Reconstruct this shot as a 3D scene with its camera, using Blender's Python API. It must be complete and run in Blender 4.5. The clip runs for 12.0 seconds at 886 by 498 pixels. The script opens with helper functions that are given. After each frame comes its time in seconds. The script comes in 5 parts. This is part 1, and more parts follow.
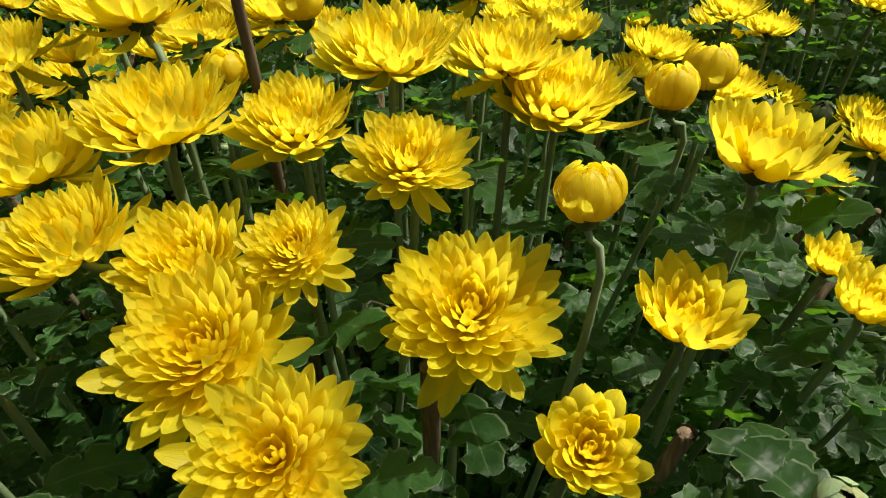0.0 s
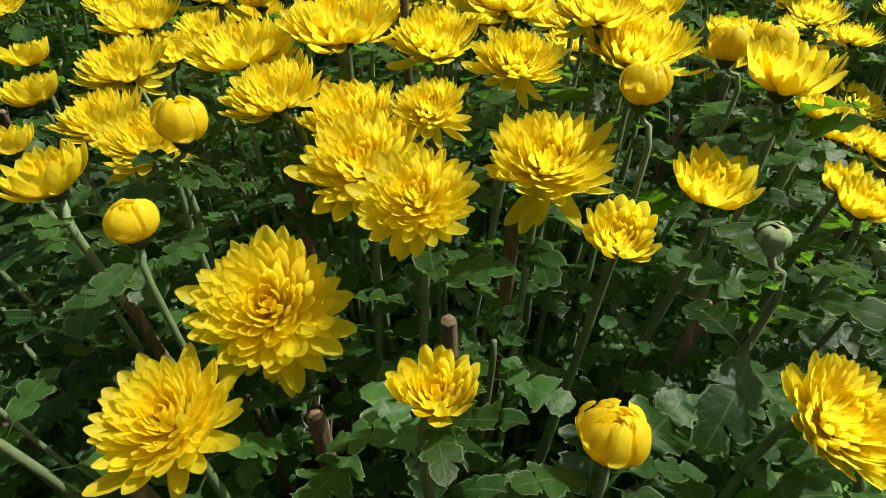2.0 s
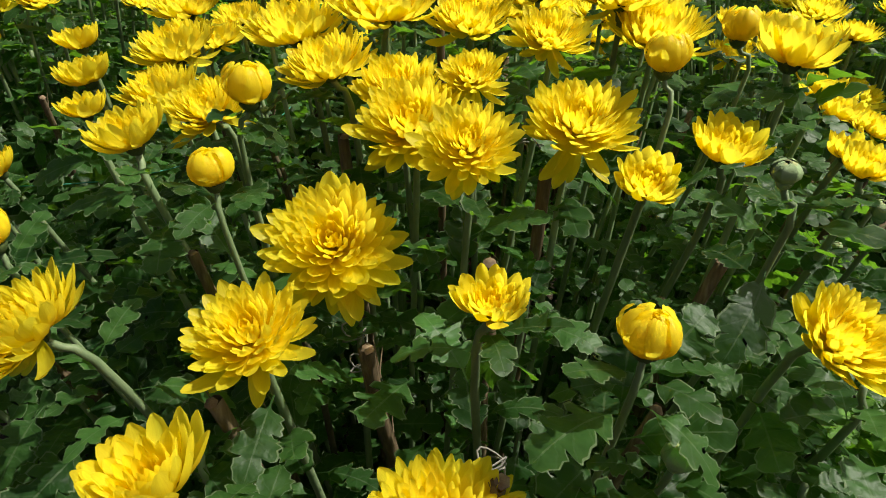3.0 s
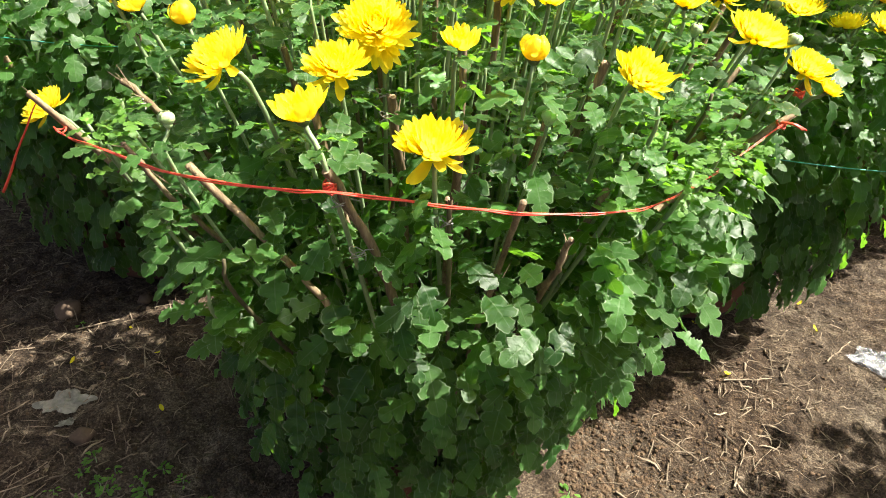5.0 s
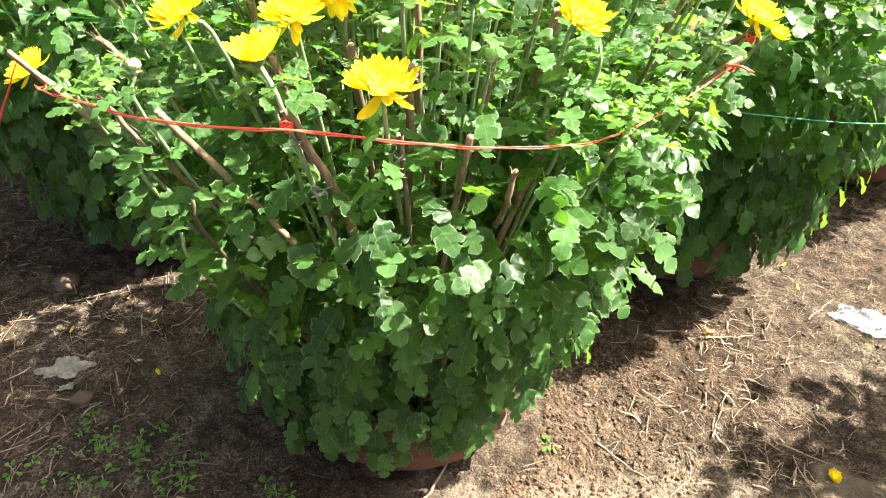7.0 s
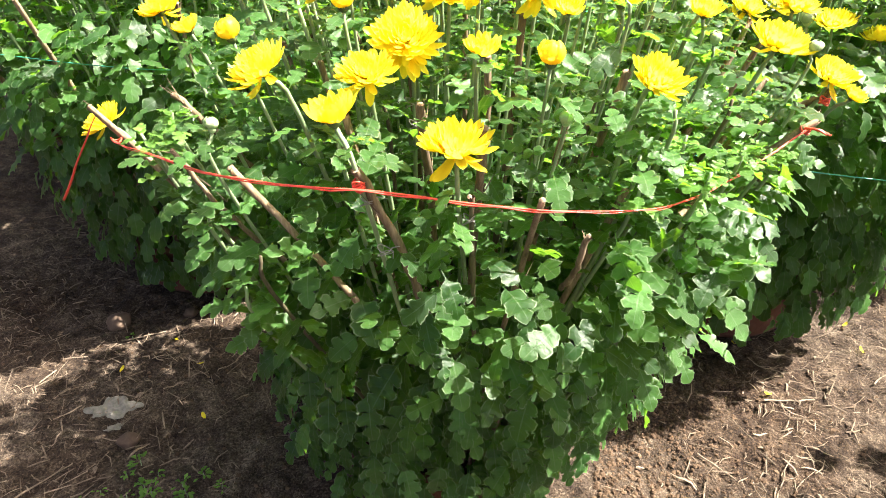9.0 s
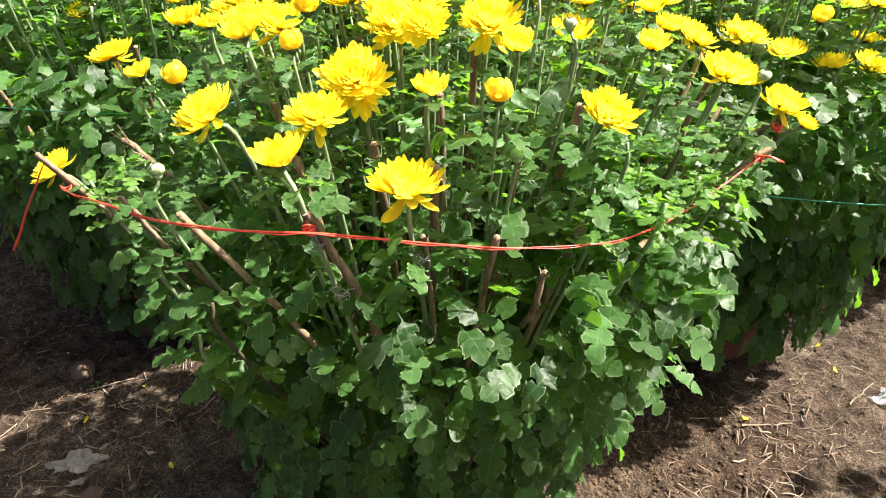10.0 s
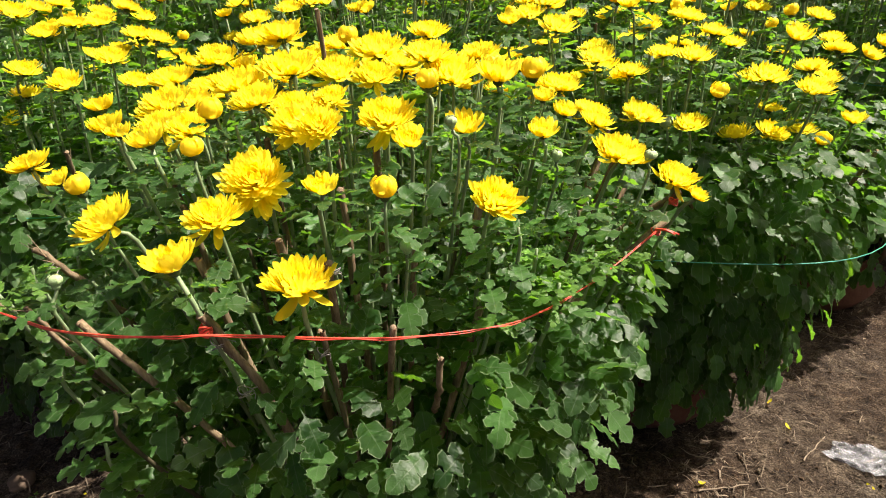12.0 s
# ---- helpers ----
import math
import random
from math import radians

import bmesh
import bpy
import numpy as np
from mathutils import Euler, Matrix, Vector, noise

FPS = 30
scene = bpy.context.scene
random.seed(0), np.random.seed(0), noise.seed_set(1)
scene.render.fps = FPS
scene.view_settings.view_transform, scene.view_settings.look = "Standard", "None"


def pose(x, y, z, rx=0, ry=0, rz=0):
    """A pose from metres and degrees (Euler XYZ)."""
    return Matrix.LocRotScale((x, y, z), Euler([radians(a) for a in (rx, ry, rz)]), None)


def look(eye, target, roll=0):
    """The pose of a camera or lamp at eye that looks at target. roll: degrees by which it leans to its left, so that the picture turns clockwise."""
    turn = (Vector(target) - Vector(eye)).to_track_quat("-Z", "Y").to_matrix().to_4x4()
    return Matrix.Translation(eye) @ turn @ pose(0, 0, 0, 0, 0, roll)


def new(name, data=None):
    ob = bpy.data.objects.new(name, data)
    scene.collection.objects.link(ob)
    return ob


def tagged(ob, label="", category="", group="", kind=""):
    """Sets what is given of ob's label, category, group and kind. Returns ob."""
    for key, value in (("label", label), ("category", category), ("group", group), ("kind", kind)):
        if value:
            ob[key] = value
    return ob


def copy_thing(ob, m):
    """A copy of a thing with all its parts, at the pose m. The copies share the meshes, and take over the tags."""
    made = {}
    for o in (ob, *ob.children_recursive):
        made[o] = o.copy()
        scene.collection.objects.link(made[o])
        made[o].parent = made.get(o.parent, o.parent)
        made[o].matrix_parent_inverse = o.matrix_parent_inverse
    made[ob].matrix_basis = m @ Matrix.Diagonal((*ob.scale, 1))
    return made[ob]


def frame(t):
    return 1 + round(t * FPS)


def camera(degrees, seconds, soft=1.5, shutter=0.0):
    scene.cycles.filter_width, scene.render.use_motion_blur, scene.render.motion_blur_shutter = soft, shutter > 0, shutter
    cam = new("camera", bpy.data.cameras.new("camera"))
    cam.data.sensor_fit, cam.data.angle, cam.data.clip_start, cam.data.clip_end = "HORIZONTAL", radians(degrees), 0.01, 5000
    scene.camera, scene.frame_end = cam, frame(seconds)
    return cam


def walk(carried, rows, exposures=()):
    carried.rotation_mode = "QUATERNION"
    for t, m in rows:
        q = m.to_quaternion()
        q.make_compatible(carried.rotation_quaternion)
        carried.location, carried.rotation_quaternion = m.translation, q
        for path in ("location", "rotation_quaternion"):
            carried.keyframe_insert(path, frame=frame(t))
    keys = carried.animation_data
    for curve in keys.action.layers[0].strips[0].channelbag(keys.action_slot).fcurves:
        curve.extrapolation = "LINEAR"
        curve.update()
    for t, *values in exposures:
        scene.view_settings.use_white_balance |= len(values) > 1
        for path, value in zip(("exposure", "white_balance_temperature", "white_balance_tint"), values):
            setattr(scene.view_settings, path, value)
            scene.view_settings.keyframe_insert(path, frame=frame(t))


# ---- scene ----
cam = camera(69.1, 12.0, soft=1.0)
PATH = [
    (0, (0.109, 0.111, 1.23), (-0.084, 1.806, 0.187), -2.2),
    (0.5, (0.122, 0.072, 1.224), (-0.104, 1.771, 0.194), -1.5),
    (1, (0.12, 0.025, 1.211), (-0.139, 1.735, 0.207), 1.4),
    (1.5, (0.126, -0.016, 1.203), (-0.236, 1.68, 0.208), 1.3),
    (2, (0.126, -0.035, 1.206), (-0.319, 1.652, 0.229), 0.6),
    (2.5, (0.118, -0.046, 1.206), (-0.352, 1.655, 0.265), 0.7),
    (3, (0.115, -0.093, 1.192), (-0.337, 1.607, 0.24), 1.1),
    (3.5, (0.093, -0.236, 1.193), (-0.247, 1.478, 0.22), 0.2),
    (3.6, (0.099, -0.269, 1.19), (-0.267, 1.423, 0.188), -0.8),
    (3.7, (0.079, -0.298, 1.199), (-0.199, 1.34, 0.086), 0.4),
    (5.3, (0.242, -0.464, 1.203), (-0.152, 1.146, 0.083), 3.1),
    (5.5, (0.256, -0.48, 1.193), (-0.15, 1.126, 0.073), 2.2),
    (6, (0.258, -0.504, 1.188), (-0.17, 1.101, 0.074), 3.0),
    (6.5, (0.275, -0.499, 1.178), (-0.125, 1.092, 0.033), 2.4),
    (7, (0.278, -0.495, 1.181), (-0.112, 1.093, 0.029), 1.6),
    (7.5, (0.277, -0.5, 1.166), (-0.14, 1.076, 0.008), 1.7),
    (7.7, (0.269, -0.502, 1.155), (-0.216, 1.041, -0.021), 0.8),
    (9.3, (0.237, -0.475, 1.196), (-0.283, 1.176, 0.195), 1.2),
    (9.5, (0.243, -0.47, 1.196), (-0.25, 1.204, 0.22), 1.0),
    (10, (0.259, -0.46, 1.194), (-0.216, 1.227, 0.231), -0.0),
    (10.5, (0.286, -0.44, 1.201), (-0.169, 1.258, 0.246), -2.3),
    (11, (0.32, -0.422, 1.204), (-0.094, 1.316, 0.306), -6.9),
    (11.5, (0.335, -0.443, 1.211), (-0.066, 1.35, 0.419), -3.4),
    (12, (0.341, -0.448, 1.217), (-0.076, 1.354, 0.456), -2.3),
]
EXPOSURES = [(0.0, -0.1, 6600, 5), (2.5, 0.0, 6600, 5), (3.5, 0.25, 6600, 5), (5.3, 2.25, 6600, 8), (6.0, 2.55, 6600, 9), (7.6, 2.9, 6600, 10), (9.3, 2.45, 6500, 15), (10.0, 2.0, 6500, 15), (10.5, 1.85, 6500, 15), (11.0, 1.5, 6600, 15), (12.0, 1.15, 6800, 15)]
walk(cam, [(t, look(eye, target, roll)) for t, eye, target, roll in PATH], EXPOSURES)

# ---- daylight: high sun behind the pots and to the right ----
SUN_FROM = Vector((0.63, 0.23, 1.0)).normalized()
world = bpy.data.worlds.new("daylight")
scene.world = world
world.use_nodes = True
wn = world.node_tree.nodes
sky = wn.new("ShaderNodeTexSky")
sky.sky_type, sky.sun_disc = "NISHITA", False
sky.sun_elevation = math.asin(SUN_FROM.z)
sky.sun_rotation = math.atan2(SUN_FROM.x, SUN_FROM.y)
sky.air_density, sky.dust_density, sky.ozone_density = 0.6, 9.0, 0.4
world.node_tree.links.new(sky.outputs[0], wn["Background"].inputs[0])
wn["Background"].inputs[1].default_value = 0.069
sun = new("sun", bpy.data.lights.new("sun", "SUN"))
sun.data.energy, sun.data.angle, sun.data.color = 5.0, radians(0.6), (1.0, 0.95, 0.86)
sun.matrix_basis = look(SUN_FROM * 20, (0, 0, 0))


# ---- materials ----
def material(name):
    m = bpy.data.materials.new(name)
    m.use_nodes = True
    t = m.node_tree
    return m, t, t.nodes, t.links, t.nodes["Principled BSDF"]


def ramp(nodes, stops):
    r = nodes.new("ShaderNodeValToRGB")
    e = r.color_ramp.elements
    while len(e) < len(stops):
        e.new(0.5)
    for i, (p, c) in enumerate(stops):
        e[i].position, e[i].color = p, (*c, 1)
    return r


def maths(t, op, a, b=None):
    n = t.nodes.new("ShaderNodeMath")
    n.operation = op
    for i, v in enumerate((a, b)):
        if v is None:
            continue
        if isinstance(v, (int, float)):
            n.inputs[i].default_value = v
        else:
            t.links.new(v, n.inputs[i])
    return n.outputs[0]


def mixed(t, kind, f, a, b):
    n = t.nodes.new("ShaderNodeMix")
    n.data_type, n.blend_type = "RGBA", kind
    for i, v in ((0, f), (6, a), (7, b)):
        if isinstance(v, (int, float)):
            n.inputs[i].default_value = v
        elif isinstance(v, tuple):
            n.inputs[i].default_value = (*v, 1)
        else:
            t.links.new(v, n.inputs[i])
    return n.outputs[2]


def noise_of(t, scale, detail=4, rough=0.6, vector=None, kind="Generated"):
    n = t.nodes.new("ShaderNodeTexNoise")
    n.inputs["Scale"].default_value, n.inputs["Detail"].default_value, n.inputs["Roughness"].default_value = scale, detail, rough
    if vector is None:
        vector = t.nodes.new("ShaderNodeTexCoord").outputs[kind]
    t.links.new(vector, n.inputs["Vector"])
    return n.outputs["Fac"]


def bump(t, height, strength, distance, bsdf):
    b = t.nodes.new("ShaderNodeBump")
    b.inputs["Strength"].default_value, b.inputs["Distance"].default_value = strength, distance
    t.links.new(height, b.inputs["Height"])
    t.links.new(b.outputs[0], bsdf.inputs["Normal"])
    return b.outputs[0]


def chance(t):
    """A random number for each object and each loose piece of it."""
    a = t.nodes.new("ShaderNodeObjectInfo").outputs["Random"]
    b = t.nodes.new("ShaderNodeNewGeometry").outputs["Random Per Island"]
    return maths(t, "FRACT", maths(t, "ADD", maths(t, "MULTIPLY", a, 7.31), b))


def thin(t, bsdf, colour, share, normal=None):
    """Light shines through leaves and petals."""
    tr = t.nodes.new("ShaderNodeBsdfTranslucent")
    t.links.new(colour, tr.inputs["Color"])
    if normal is not None:
        t.links.new(normal, tr.inputs["Normal"])
    mx = t.nodes.new("ShaderNodeMixShader")
    mx.inputs[0].default_value = share
    t.links.new(bsdf.outputs[0], mx.inputs[1])
    t.links.new(tr.outputs[0], mx.inputs[2])
    t.links.new(mx.outputs[0], t.nodes["Material Output"].inputs["Surface"])


def leaf_material(name, low, high, vein):
    m, t, nd, ln, bs = material(name)
    uv = nd.new("ShaderNodeUVMap").outputs[0]
    sp = nd.new("ShaderNodeSeparateXYZ")
    ln.new(uv, sp.inputs[0])
    side = maths(t, "ABSOLUTE", maths(t, "SUBTRACT", sp.outputs[0], 0.5))
    mid = maths(t, "LESS_THAN", side, 0.022)
    rim = maths(t, "GREATER_THAN", side, 0.455)
    slant = maths(t, "SUBTRACT", sp.outputs[1], maths(t, "MULTIPLY", side, 0.34))
    ribs = maths(t, "LESS_THAN", maths(t, "ABSOLUTE", maths(t, "SUBTRACT", maths(t, "FRACT", maths(t, "MULTIPLY", slant, 6.0)), 0.5)), 0.06)
    veins = maths(t, "MAXIMUM", maths(t, "MULTIPLY", mid, 0.4), maths(t, "MAXIMUM", maths(t, "MULTIPLY", ribs, 0.1), maths(t, "MULTIPLY", rim, 0.8)))
    base = ramp(nd, [(0.0, low), (0.3, tuple(0.6 * a + 0.4 * b for a, b in zip(low, high))), (0.65, high), (0.86, tuple(1.15 * c for c in high)), (1.0, tuple(1.7 * c for c in high))])
    ln.new(chance(t), base.inputs[0])
    mottled = mixed(t, "MULTIPLY", 0.6, base.outputs[0], ramp_of(t, noise_of(t, 60, 4, 0.6, None, "Object"), (0.45, 0.5, 0.45), (1.35, 1.3, 1.35)))
    col = mixed(t, "MIX", maths(t, "MULTIPLY", veins, 0.68), mottled, vein)
    ln.new(col, bs.inputs["Base Color"])
    bs.inputs["Roughness"].default_value = 0.45
    bs.inputs["Specular IOR Level"].default_value = 0.33
    h = maths(t, "ADD", maths(t, "MULTIPLY", veins, -0.5), maths(t, "MULTIPLY", noise_of(t, 110, 2, 0.5, None, "Object"), 0.8))
    n = bump(t, h, 0.6, 0.003, bs)
    thin(t, bs, mixed(t, "MIX", 0.75, col, (0.20, 0.47, 0.018)), 0.49, n)
    return m


def ramp_of(t, fac, a, b):
    r = ramp(t.nodes, [(0.3, a), (0.7, b)])
    t.links.new(fac, r.inputs[0])
    return r.outputs[0]


LEAF = leaf_material("leaf_green", (0.010, 0.042, 0.009), (0.045, 0.118, 0.026), (0.29, 0.37, 0.20))
YOUNG = leaf_material("leaf_young", (0.055, 0.14, 0.02), (0.10, 0.21, 0.035), (0.22, 0.33, 0.14))


def petal_material(name, base_tone, tip_tone):
    m, t, nd, ln, bs = material(name)
    uv = nd.new("ShaderNodeUVMap").outputs[0]
    sp = nd.new("ShaderNodeSeparateXYZ")
    ln.new(uv, sp.inputs[0])
    along = ramp(nd, [(0.0, base_tone), (0.45, tip_tone), (1.0, tip_tone)])
    ln.new(sp.outputs[1], along.inputs[0])
    tone = ramp(nd, [(0.0, (0.96, 0.90, 0.8)), (1.0, (1.02, 1.04, 1.1))])
    ln.new(chance(t), tone.inputs[0])
    col = mixed(t, "MULTIPLY", 1.0, along.outputs[0], tone.outputs[0])
    stretch = nd.new("ShaderNodeMapping")
    stretch.inputs["Scale"].default_value = (26, 1.6, 1)
    ln.new(uv, stretch.inputs[0])
    streak = noise_of(t, 1.0, 3, 0.6, stretch.outputs[0])
    col = mixed(t, "MULTIPLY", 0.5, col, ramp_of(t, streak, (0.90, 0.85, 0.8), (1.04, 1.05, 1.1)))
    ln.new(col, bs.inputs["Base Color"])
    bs.inputs["Roughness"].default_value = 0.38
    bs.inputs["Specular IOR Level"].default_value = 0.35
    n = bump(t, streak, 0.2, 0.001, bs)
    thin(t, bs, col, 0.66, n)
    return m


PETAL = petal_material("petal_yellow", (0.99, 0.85, 0.012), (0.995, 0.90, 0.055))
CORE = petal_material("petal_golden", (0.985, 0.78, 0.006), (0.99, 0.86, 0.03))


def plain(name, stops, scale, rough, relief=0.4, size=0.002, spec=0.3, kind="Object", stretch=None):
    """Mottled material: two scales of noise, relief, and a tone of its own for each piece."""
    m, t, nd, ln, bs = material(name)
    co = nd.new("ShaderNodeTexCoord").outputs[kind]
    if stretch:
        mp = nd.new("ShaderNodeMapping")
        mp.inputs["Scale"].default_value = stretch
        ln.new(co, mp.inputs[0])
        co = mp.outputs[0]
    a, b = noise_of(t, scale, 6, 0.65, co), noise_of(t, scale * 7, 4, 0.6, co)
    f = maths(t, "ADD", maths(t, "MULTIPLY", a, 0.65), maths(t, "MULTIPLY", b, 0.35))
    r = ramp(nd, stops)
    ln.new(f, r.inputs[0])
    tone = ramp(nd, [(0.0, (0.75, 0.75, 0.75)), (1.0, (1.2, 1.2, 1.2))])
    ln.new(chance(t), tone.inputs[0])
    ln.new(mixed(t, "MULTIPLY", 1.0, r.outputs[0], tone.outputs[0]), bs.inputs["Base Color"])
    bs.inputs["Roughness"].default_value = rough
    bs.inputs["Specular IOR Level"].default_value = spec
    bump(t, f, relief, size, bs)
    return m


STEM = plain("stem_green", [(0.3, (0.11, 0.17, 0.075)), (0.7, (0.24, 0.31, 0.165))], 60, 0.55, 0.4, 0.001, 0.35, "Object", (1, 1, 0.2))
WOODY = plain("stem_woody", [(0.3, (0.05, 0.045, 0.025)), (0.7, (0.13, 0.11, 0.06))], 50, 0.75, 0.5, 0.001, 0.2, "Object", (1, 1, 0.2))
CALYX = plain("calyx_green", [(0.3, (0.035, 0.06, 0.018)), (0.7, (0.09, 0.13, 0.04))], 200, 0.6, 0.5, 0.0008)
GREENBUD = plain("bud_green", [(0.3, (0.22, 0.34, 0.14)), (0.7, (0.42, 0.54, 0.28))], 160, 0.55, 0.5, 0.001)
PALEBUD = plain("bud_pale", [(0.3, (0.26, 0.30, 0.14)), (0.7, (0.45, 0.48, 0.20))], 160, 0.5, 0.5, 0.001)
BAMBOO = plain("bamboo_weathered", [(0.3, (0.040, 0.028, 0.016)), (0.5, (0.150, 0.108, 0.064)), (0.74, (0.37, 0.29, 0.185))], 55, 0.8, 0.7, 0.0015, 0.2, "Object", (1, 1, 0.12))
CUTEND = plain("bamboo_cut", [(0.3, (0.13, 0.085, 0.05)), (0.7, (0.30, 0.22, 0.14))], 150, 0.85, 0.5, 0.001)
REDCORD = plain("cord_red", [(0.3, (0.48, 0.035, 0.02)), (0.7, (0.75, 0.09, 0.05))], 120, 0.42, 0.5, 0.0006, 0.5)
GREENCORD = plain("cord_green", [(0.3, (0.02, 0.20, 0.12)), (0.7, (0.06, 0.38, 0.25))], 120, 0.42, 0.5, 0.0006, 0.5)
WIRE = plain("tie_wire", [(0.3, (0.18, 0.17, 0.15)), (0.7, (0.32, 0.30, 0.27))], 120, 0.5, 0.3, 0.0004, 0.5)
CLAY = plain("clay_terracotta", [(0.3, (0.075, 0.034, 0.021)), (0.5, (0.125, 0.056, 0.034)), (0.75, (0.175, 0.098, 0.064))], 9, 0.85, 0.5, 0.004, 0.2)
POTSOIL = plain("potting_soil", [(0.3, (0.02, 0.014, 0.009)), (0.7, (0.06, 0.042, 0.028))], 40, 0.95, 0.8, 0.01, 0.1)
STONE = plain("stone_pale", [(0.3, (0.075, 0.050, 0.034)), (0.7, (0.14, 0.10, 0.07))], 30, 0.85, 0.6, 0.003, 0.2)
STRAW = plain("straw_dry", [(0.3, (0.060, 0.044, 0.030)), (0.7, (0.32, 0.255, 0.18))], 60, 0.85, 0.4, 0.001, 0.2)
CLOD = plain("soil_clod", [(0.3, (0.034, 0.020, 0.012)), (0.7, (0.150, 0.105, 0.066))], 45, 0.95, 0.8, 0.004, 0.1)
PAPER = plain("paper_dirty", [(0.3, (0.13, 0.125, 0.10)), (0.7, (0.27, 0.26, 0.215))], 25, 0.8, 0.5, 0.002, 0.3)
BARK = plain("bark_far", [(0.3, (0.10, 0.08, 0.06)), (0.7, (0.32, 0.28, 0.24))], 12, 0.9, 0.6, 0.01, 0.2)


def plastic_material():
    m, t, nd, ln, bs = material("plastic_film")
    bs.inputs["Base Color"].default_value = (0.30, 0.31, 0.33, 1)
    bs.inputs["Roughness"].default_value = 0.18
    bs.inputs["Specular IOR Level"].default_value = 0.7
    bump(t, noise_of(t, 30, 5, 0.65, None, "Object"), 0.8, 0.01, bs)
    tr = nd.new("ShaderNodeBsdfTransparent")
    mx = nd.new("ShaderNodeMixShader")
    mx.inputs[0].default_value = 0.62
    ln.new(bs.outputs[0], mx.inputs[1])
    ln.new(tr.outputs[0], mx.inputs[2])
    ln.new(mx.outputs[0], nd["Material Output"].inputs["Surface"])
    return m


def crumbs_of(t, scale, vector):
    """Round crumbs: 1 in the middle of each, 0 in the gaps."""
    v = t.nodes.new("ShaderNodeTexVoronoi")
    v.inputs["Scale"].default_value = scale
    t.links.new(vector, v.inputs["Vector"])
    return maths(t, "SUBTRACT", 1.0, v.outputs["Distance"]), v.outputs["Color"]


def soil_material():
    m, t, nd, ln, bs = material("soil_brown")
    co = nd.new("ShaderNodeTexCoord").outputs["Object"]
    big, mid, fine = noise_of(t, 1.7, 5, 0.6, co), noise_of(t, 17, 7, 0.72, co), noise_of(t, 210, 4, 0.75, co)
    coarse, _ = crumbs_of(t, 75, co)
    small, tints = crumbs_of(t, 230, co)
    loose = ramp(nd, [(0.40, (0, 0, 0)), (0.62, (1, 1, 1))])
    ln.new(noise_of(t, 3.1, 4, 0.6, co), loose.inputs[0])
    f = maths(t, "ADD", maths(t, "MULTIPLY", mid, 0.5), maths(t, "MULTIPLY", fine, 0.5))
    r = ramp(nd, [(0.38, (0.010, 0.0070, 0.0048)), (0.45, (0.032, 0.0225, 0.0150)), (0.52, (0.064, 0.0475, 0.0330)), (0.61, (0.152, 0.124, 0.092))])
    ln.new(f, r.inputs[0])
    dry = ramp(nd, [(0.38, (0.80, 0.70, 0.61)), (0.60, (1.22, 1.25, 1.25))])
    ln.new(big, dry.inputs[0])
    grain = nd.new("ShaderNodeSeparateXYZ")
    ln.new(tints, grain.inputs[0])
    speck = ramp(nd, [(0.0, (0.55, 0.52, 0.50)), (0.5, (0.95, 0.95, 0.95)), (1.0, (1.45, 1.42, 1.36))])
    ln.new(grain.outputs[0], speck.inputs[0])
    col = mixed(t, "MULTIPLY", 1.0, r.outputs[0], dry.outputs[0])
    col = mixed(t, "MULTIPLY", 0.85, col, speck.outputs[0])
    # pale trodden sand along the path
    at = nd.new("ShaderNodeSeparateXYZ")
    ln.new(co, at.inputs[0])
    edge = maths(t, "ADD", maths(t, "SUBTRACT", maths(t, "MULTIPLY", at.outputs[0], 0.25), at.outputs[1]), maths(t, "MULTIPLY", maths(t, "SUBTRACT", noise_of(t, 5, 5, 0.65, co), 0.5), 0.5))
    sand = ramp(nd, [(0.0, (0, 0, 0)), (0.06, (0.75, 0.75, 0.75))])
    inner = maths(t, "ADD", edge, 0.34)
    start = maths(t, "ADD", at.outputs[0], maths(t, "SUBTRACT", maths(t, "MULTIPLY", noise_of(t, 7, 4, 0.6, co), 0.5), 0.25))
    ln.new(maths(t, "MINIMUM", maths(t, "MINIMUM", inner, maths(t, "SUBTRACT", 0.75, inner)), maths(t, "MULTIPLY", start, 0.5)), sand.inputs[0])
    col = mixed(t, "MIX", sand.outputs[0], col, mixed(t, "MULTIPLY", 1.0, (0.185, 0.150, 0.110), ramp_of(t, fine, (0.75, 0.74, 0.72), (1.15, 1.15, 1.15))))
    ln.new(col, bs.inputs["Base Color"])
    bs.inputs["Roughness"].default_value = 0.92
    bs.inputs["Specular IOR Level"].default_value = 0.2
    h = maths(t, "ADD", maths(t, "MULTIPLY", maths(t, "ADD", maths(t, "MULTIPLY", coarse, 0.5), maths(t, "MULTIPLY", small, 0.3)), maths(t, "ADD", loose.outputs[0], 0.35)), f)
    bump(t, h, 1.0, 0.016, bs)
    return m


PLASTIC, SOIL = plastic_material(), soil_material()


